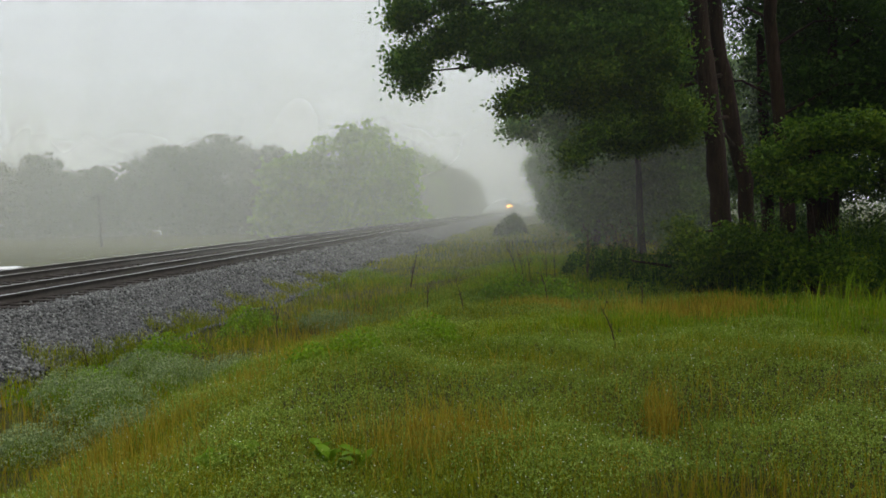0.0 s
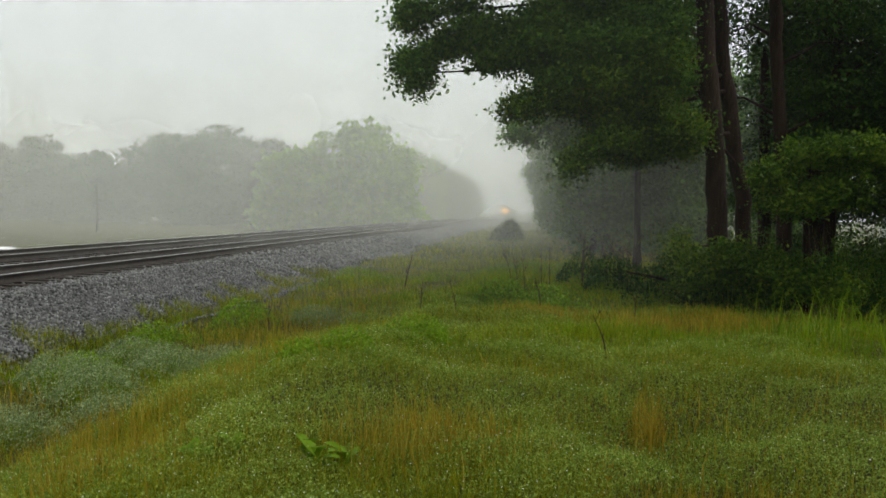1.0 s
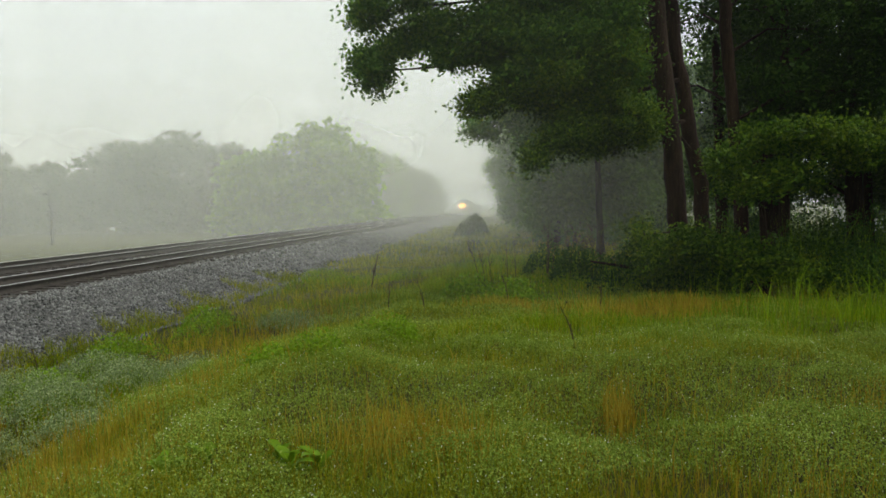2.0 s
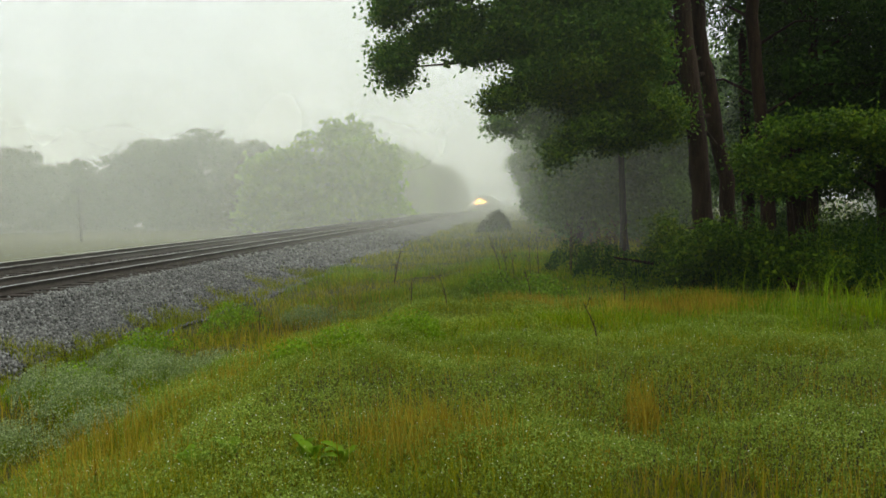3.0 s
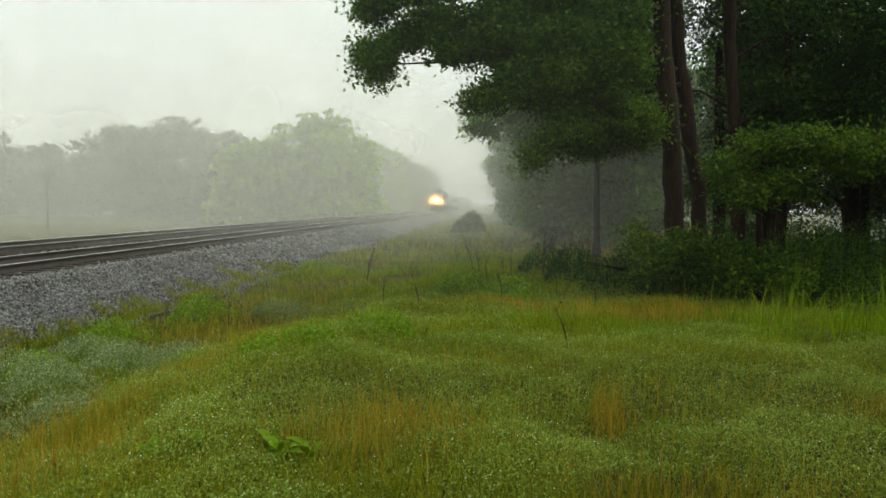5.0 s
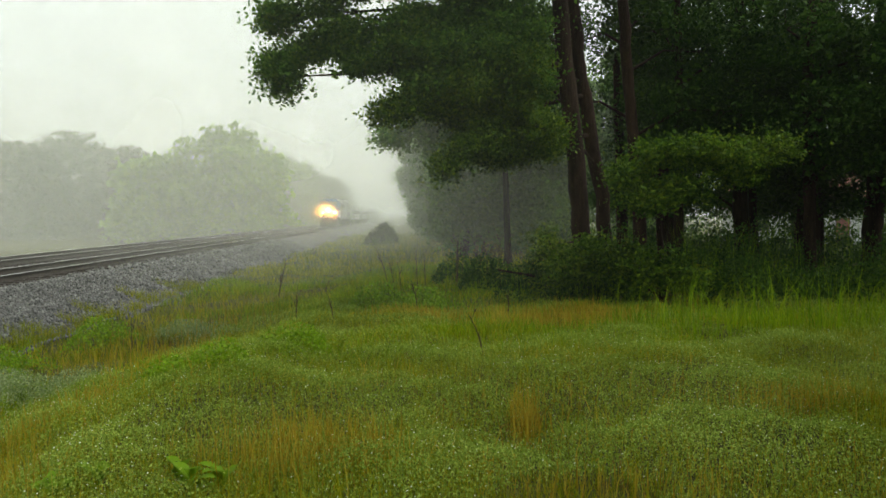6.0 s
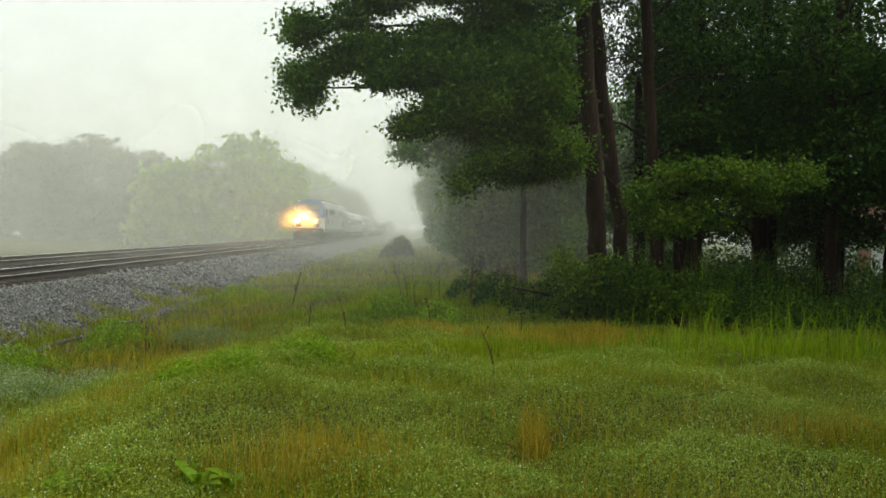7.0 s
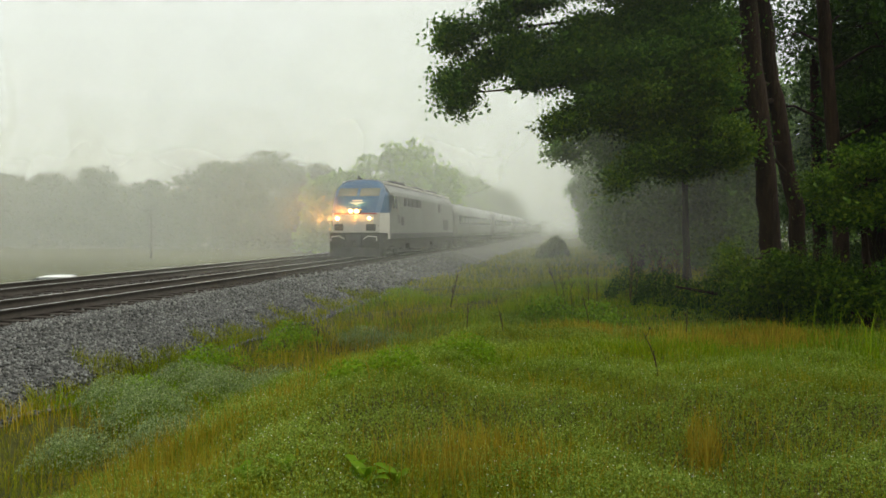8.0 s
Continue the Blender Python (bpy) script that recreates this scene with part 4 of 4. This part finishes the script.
# ---------------------------------------------------------------- the train (front at y = 0, running towards -y)
def loft(sections, close_ends=True):
    """sections: lists of (x, y, z) with equal counts, joined ring to ring."""
    bm = bmesh.new()
    rings = [[bm.verts.new(p) for p in s] for s in sections]
    n = len(rings[0])
    for a, b in zip(rings, rings[1:]):
        for k in range(n):
            bm.faces.new((a[k], a[(k + 1) % n], b[(k + 1) % n], b[k]))
    if close_ends:
        bm.faces.new(rings[0])
        bm.faces.new(rings[-1][::-1])
    bmesh.ops.recalc_face_normals(bm, faces=bm.faces[:])
    return bm


def wheel_set(parent, y):
    """Two flanged wheels on an axle."""
    for s in (-1, 1):
        x = 0.7535 * s
        w = arrays("wheel", *tube_arrays([(x - 0.06 * s, y, 0.5), (x - 0.06 * s, y, 0.5), (x - 0.03 * s, y, 0.5), (x + 0.06 * s, y, 0.5), (x + 0.06 * s, y, 0.5)], [0.05, 0.525, 0.5, 0.5, 0.05], 20), M_black, parent)
    arrays("axle", *tube_arrays([(-0.7, y, 0.5), (0.7, y, 0.5)], [0.09, 0.09], 8), M_black, parent)


def truck(parent, y, base, name="truck"):
    bm = bmesh.new()
    for s in (-1, 1):
        box(bm, s * 1.12 - 0.09, s * 1.12 + 0.09, y - base / 2 - 0.55, y + base / 2 + 0.55, 0.45, 0.78, bevel=0.04)
        for yy in (y - base / 2, y + base / 2):
            box(bm, s * 1.12 - 0.14, s * 1.12 + 0.14, yy - 0.18, yy + 0.18, 0.36, 0.66, bevel=0.03)
    box(bm, -1.1, 1.1, y - 0.3, y + 0.3, 0.55, 0.95, bevel=0.03)
    t = part(name, bm, M_black, parent, "black bogie frame")
    for yy in (y - base / 2, y + base / 2):
        wheel_set(t, yy)


def locomotive():
    root = new("locomotive")
    tagged(root, "silver and blue diesel passenger locomotive with lit headlights", "locomotive")

    def section(y, w=1.0, zs=1.0):
        half = [(1.50, 1.05), (1.53, 1.25), (1.53, 3.45), (1.46, 3.68), (1.12, 4.12), (0.85, 4.26), (0.4, 4.31)]
        pts = [(x * w, z) for x, z in half] + [(-x * w, z) for x, z in half[::-1]]
        return [(x, y, 1.05 + (z - 1.05) * zs) for x, z in pts]

    body = part("body", loft([section(1.45), section(1.6), section(10), section(20.8), section(21.0, 0.97)]), M_silver, root, "silver-grey car body")
    # cab and nose: rows of a shell whose face slopes back above the headlights
    zs = [1.05, 1.5, 2.0, 2.3, 2.45, 2.75, 3.05, 3.4, 3.75, 4.02, 4.2, 4.28]
    setb = [0.05, 0.02, 0.0, 0.02, 0.06, 0.24, 0.44, 0.68, 0.92, 1.14, 1.32, 1.45]
    wid = [1.22, 1.28, 1.31, 1.33, 1.34, 1.37, 1.39, 1.41, 1.38, 1.2, 0.98, 0.6]

    def nose_rows(i0, i1, grow=0.0):
        rows = []
        for i in range(i0, i1 + 1):
            z, s, w = zs[i], setb[i], wid[i]
            full = 1.53 if z < 3.5 else max(0.55, 1.53 - (z - 3.5) * 0.85)
            pts = [(full, 1.46), (w + 0.6 * (full - w), s + 0.55 * (1.46 - s)), (w, s + 0.22), (w * 0.82, s + 0.07), (w * 0.5, s + 0.02), (w * 0.2, s), (0, s)]
            pts = pts + [(-x, y) for x, y in pts[-2::-1]]
            rows.append([(x * (1 + grow), y - grow, z) for x, y in pts])
        return rows

    def shell(rows):
        bm = bmesh.new()
        vs = [[bm.verts.new(p) for p in r] for r in rows]
        for a, b in zip(vs, vs[1:]):
            for k in range(len(a) - 1):
                bm.faces.new((a[k], a[k + 1], b[k + 1], b[k]))
        bmesh.ops.recalc_face_normals(bm, faces=bm.faces[:])
        return bm

    part("nose", shell(nose_rows(0, 4)), M_white, root, "cream-silver lower nose")
    part("cab_front", shell(nose_rows(4, 11)), M_blue, root, "blue upper nose and cab front")
    bm = bmesh.new()
    roofv = [bm.verts.new(p) for p in nose_rows(11, 11)[0]]
    bm.faces.new(roofv)
    part("cab_roof", bm, M_blue, root)

    def on_face(x, z, out=0.0):
        i = max(k for k in range(len(zs)) if zs[k] <= z + 1e-6)
        i = min(i, len(zs) - 2)
        t = (z - zs[i]) / (zs[i + 1] - zs[i])
        return (x, setb[i] + (setb[i + 1] - setb[i]) * t + 0.03 * abs(x) + 0.07 * max(0, abs(x) - 0.7) - out, z)

    def plate(name, x0, x1, z0, z1, mat_, label="", out=0.025, parent=root, rows=4):
        bm = bmesh.new()
        front = [[bm.verts.new(on_face(x0 + (x1 - x0) * i / rows, z0 + (z1 - z0) * j / rows, out)) for i in range(rows + 1)] for j in range(rows + 1)]
        for j in range(rows):
            for i in range(rows):
                bm.faces.new((front[j][i], front[j][i + 1], front[j + 1][i + 1], front[j + 1][i]))
        r = bmesh.ops.extrude_face_region(bm, geom=bm.faces[:])
        bmesh.ops.translate(bm, vec=(0, 0.05, 0), verts=[v for v in r["geom"] if isinstance(v, bmesh.types.BMVert)])
        bmesh.ops.recalc_face_normals(bm, faces=bm.faces[:])
        return part(name, bm, mat_, parent, label)

    for x0, x1 in ((-1.16, -0.08), (0.08, 1.16)):
        fr = plate("windshield_frame", x0 - 0.05, x1 + 0.05, 3.3, 3.86, M_blue, out=0.02)
        plate("windshield", x0, x1, 3.36, 3.80, M_screen, "sloping windscreen pane", out=0.035, parent=fr)
    # plain white emblem shapes on the blue nose
    plate("emblem", -0.28, 0.28, 3.08, 3.14, M_white, "white emblem bar", out=0.02)
    bm = bmesh.new()
    tri = [bm.verts.new(on_face(*q, 0.04)) for q in ((-0.46, 3.02), (0.46, 3.02), (0.1, 2.9), (0.0, 2.84), (-0.1, 2.9))]
    bm.faces.new(tri)
    part("emblem", bm, M_white, root, "white pointed emblem")
    plate("stripe", -1.2, 1.2, 2.36, 2.44, M_red, "thin red stripe under the blue", out=0.012, rows=10)
    # headlights
    hous = plate("headlight_housing", -0.34, 0.34, 2.40, 2.66, M_black, out=0.05)
    def lamp(hx, y0, z, parent, label):
        """A lamp in a short tube: warm rim lens in front, the burning filament disc deep inside, so that it dazzles only near its axis."""
        v1, q1 = tube_arrays([(hx, y0 + 0.02, z), (hx, y0 - 0.02, z), (hx, y0 - 0.025, z), (hx, y0 - 0.026, z)], [0.115, 0.115, 0.10, 0.030], 16)
        v2, q2 = tube_arrays([(hx, y0 - 0.026, z), (hx, y0 + 0.19, z)], [0.030, 0.030], 16)
        lens = arrays("lens_ring", list(v1) + list(v2), list(q1) + [tuple(i + len(v1) for i in q) for q in q2], M_ditch, parent, label)
        arrays("filament", *tube_arrays([(hx, y0 + 0.175, z), (hx, y0 + 0.17, z)], [0.017, 0.002], 16), M_lamp, lens, "dazzling lamp core")

    for hx in (-0.16, 0.16):
        lamp(hx, on_face(hx, 2.5)[1] - 0.26, 2.52, hous, "glowing headlight")
    for hx in (-0.88, 0.88):
        dh = part("ditch_light_housing", a_box(hx - 0.15, hx + 0.15, -0.02, 0.3, 2.0, 2.30, bevel=0.03), M_white, root)
        lamp(hx, -0.22, 2.14, dh, "glowing ditch light")
        # no hollow is cut: the step recess's shade is this plate's dark colour
        part("step_shade_plate", a_box(hx - 0.24, hx + 0.24, -0.03, 0.3, 1.5, 1.85, bevel=0.02), M_grille, root, "raised dark plate for the shade of a recessed step")
    # pilot, plough, coupler, steps and rails
    part("pilot", loft([[(-1.36, -0.07, 1.40), (1.36, -0.07, 1.40), (1.36, -0.07, 0.5), (-1.36, -0.07, 0.5)], [(-1.5, 1.2, 1.36), (1.5, 1.2, 1.36), (1.5, 1.2, 0.5), (-1.5, 1.2, 0.5)]]), M_black, root, "black pilot beam")
    part("coupler_pocket", a_box(-0.42, 0.42, -0.14, 0.0, 0.68, 1.28, bevel=0.05), M_grille, root, "dark recess round the coupler")
    for s in (-1, 1):
        arrays("air_hose", *tube_arrays([(s * 0.62, -0.1, 1.1), (s * 0.66, -0.2, 0.85), (s * 0.6, -0.22, 0.55)], [0.03, 0.03, 0.035], 6), M_black, root)
    part("plough", loft([[(-1.3, 0.05, 0.6), (0, -0.45, 0.6), (1.3, 0.05, 0.6), (1.3, 0.25, 0.6), (-1.3, 0.25, 0.6)], [(-1.45, -0.25, 0.12), (0, -0.75, 0.12), (1.45, -0.25, 0.12), (1.45, 0.2, 0.12), (-1.45, 0.2, 0.12)]]), M_black, root, "black snow plough")
    part("coupler", a_box(-0.16, 0.16, -0.65, 0.1, 0.72, 1.0, bevel=0.05), M_black, root)
    for s in (-1, 1):
        arrays("handrail", *tube_arrays([(s * 1.25, -0.16, 0.95), (s * 1.26, -0.18, 1.16), (s * 0.8, -0.18, 1.22), (s * 0.52, -0.14, 1.05)], [0.025] * 4, 6), M_white, root, "pale grab rail")
        # flank details
        x = 1.545 * s
        bm = bmesh.new()
        box(bm, x - 0.012, x + 0.012, 2.2, 2.95, 2.75, 3.42, bevel=0.008)
        part("side_window", bm, M_glass, root)
        for y0, y1, z0, z1 in ((4.7, 5.3, 2.95, 3.45), (5.6, 6.2, 2.95, 3.45), (6.5, 7.7, 2.95, 3.45), (7.9, 9.1, 2.95, 3.45), (14.8, 15.5, 2.8, 3.45), (16.8, 18.6, 1.5, 2.3), (3.3, 3.6, 1.9, 2.4), (4.0, 4.5, 1.8, 2.3)):
            part("grille", a_box(x - 0.014, x + 0.014, y0, y1, z0, z1, bevel=0.008), M_grille, root, "dark louvred grille")
        part("cab_door", a_box(x - 0.012, x + 0.012, 3.2, 3.9, 1.35, 3.3, bevel=0.008), M_silver, root)
        part("roof_edge", a_box(s * 1.15 - 0.06, s * 1.15 + 0.06, 1.6, 20.9, 4.09, 4.21, bevel=0.02), M_white, root, "pale roof edge strip")
        part("sill", a_box(x - 0.008, x + 0.008, 1.7, 20.9, 1.06, 1.34), M_grille, root, "dark sill along the flank")
        for z0 in (0.3, 0.6, 0.9):
            part("step", a_box(s * 1.42 - 0.1, s * 1.42 + 0.1, 2.5, 3.0, z0, z0 + 0.04), M_black, root)
    for y0, y1, z1 in ((5.5, 8.0, 4.5), (11, 13.5, 4.46), (15.5, 18.5, 4.5)):
        part("roof_hatch", a_box(-0.7, 0.7, y0, y1, 4.28, z1, bevel=0.05), M_grille, root)
    arrays("horn", *tube_arrays([(-0.3, 2.2, 4.42), (-0.3, 1.9, 4.42), (-0.3, 1.75, 4.42)], [0.03, 0.05, 0.1], 8), M_black, root)
    part("underframe", a_box(-1.48, 1.48, 1.2, 20.9, 0.72, 1.06, bevel=0.03), M_black, root)
    for s in (-1, 1):
        bm = bmesh.new()
        quad = [bm.verts.new((1.538 * s, y, z)) for y, z in ((1.42, 2.45), (1.7, 2.6), (1.98, 2.85), (2.15, 3.1), (2.25, 3.46), (1.42, 3.46))]
        bm.faces.new(quad)
        bmesh.ops.solidify(bm, geom=bm.faces[:], thickness=0.01)
        part("blue_flash", bm, M_blue, root, "blue corner of the cab side")
        part("battery_box", a_box(s * 1.2 - 0.22, s * 1.2 + 0.22, 6.6, 8.0, 0.4, 0.95, bevel=0.05), M_black, root)
        part("air_tank", a_box(s * 1.2 - 0.2, s * 1.2 + 0.2, 13.4, 14.9, 0.45, 0.95, bevel=0.1), M_black, root)
    part("fuel_tank", a_box(-1.3, 1.3, 8.2, 13.2, 0.3, 0.9, bevel=0.12), M_black, root)
    truck(root, 4.3, 2.75)
    truck(root, 17.0, 2.75)
    return root


def coach():
    root = new("passenger_coach")
    tagged(root, "stainless steel passenger coach with a dark window band", "railway coach", "coaches of the train")
    half = [(1.42, 0.95), (1.54, 1.3), (1.58, 2.0), (1.55, 2.8), (1.42, 3.3), (1.12, 3.66), (0.6, 3.83), (0.0, 3.87)]
    ring = half + [(-x, z) for x, z in half[-2::-1]]
    part("body", loft([[(x * w, y, 2.2 + (z - 2.2) * w) for x, z in ring] for y, w in ((0.25, 0.96), (0.4, 1.0), (13, 1.0), (25.5, 1.0), (25.65, 0.96))]), M_steel, root, "fluted stainless steel shell", smooth=True)
    for s in (-1, 1):
        part("window_band", a_box(s * 1.575 - 0.012, s * 1.575 + 0.012, 2.6, 23.3, 2.08, 2.78, bevel=0.006), M_grille, root, "dark window band")
        for i in range(11):
            part("window", a_box(s * 1.59 - 0.008, s * 1.59 + 0.008, 3.0 + i * 1.84, 4.4 + i * 1.84, 2.16, 2.68), M_glass, root)
        for y0 in (0.9, 24.2):
            part("door", a_box(s * 1.575 - 0.012, s * 1.575 + 0.012, y0, y0 + 0.8, 1.2, 3.1, bevel=0.006), M_silver, root)
        for z in (1.2, 1.45, 1.7):
            part("flute", a_box(s * 1.575 - 0.02, s * 1.575 + 0.012, 0.5, 25.4, z, z + 0.06), M_steel, root)
        arrays("marker_lamp", *tube_arrays([(s * 1.56, 1.1, 3.22), (s * 1.60, 1.1, 3.22), (s * 1.61, 1.1, 3.22)], [0.05, 0.05, 0.005], 8), M_white, root)
    part("vestibule", a_box(-0.6, 0.6, -0.15, 0.3, 1.0, 3.3, bevel=0.03), M_black, root, "black rubber gangway")
    part("underframe", a_box(-1.3, 1.3, 5.5, 20.5, 0.45, 0.97, bevel=0.06), M_black, root)
    truck(root, 3.6, 2.6)
    truck(root, 22.0, 2.6)
    return root


engine = locomotive()
first_coach = coach()
coaches = [first_coach] + [copy_thing(first_coach, pose(0, 0, 0)) for _ in range(5)]

# discs added before the lamps for a halo; they throw light mostly forwards
def halo_scatter(share):
    m, n, l, b = shader("halo_disc_scatter")
    n.remove(b)
    scatter, clear, out = n.new("ShaderNodeBsdfRefraction"), n.new("ShaderNodeBsdfTransparent"), n.new("ShaderNodeMixShader")
    scatter.inputs["Color"].default_value = (1.0, 0.86, 0.6, 1)
    scatter.inputs["Roughness"].default_value, scatter.inputs["IOR"].default_value = 0.42, 1.45
    out.inputs[0].default_value = share
    l.new(clear.outputs[0], out.inputs[1])
    l.new(scatter.outputs[0], out.inputs[2])
    l.new(out.outputs[0], n["Material Output"].inputs["Surface"])
    return m


M_halo = halo_scatter(0.038)
for ahead, radius in ((5.0, 1.8), (12.0, 3.6)):
    vq = tube_arrays([(0, -ahead, 2.3), (0, -ahead - 0.01, 2.3), (0, -ahead - 0.03, 2.3)], [radius, radius * 0.5, 0.02], 24)
    arrays("halo_disc", *vq, M_halo, engine, "fog droplets glowing before the headlights")
TRAIN_X, SPEED, FRONT_AT_END = TRACKS[0], 35.0, 35.3


def front(t):
    return FRONT_AT_END + SPEED * (8.0 - t)


def motions():
    times = [i * 0.5 for i in range(17)]
    walk(engine, [(t, pose(TRAIN_X, front(t), 0)) for t in times])
    for i, c in enumerate(coaches):
        walk(c, [(t, pose(TRAIN_X, front(t) + 21.3 + i * 26.0, 0)) for t in times])


motions()
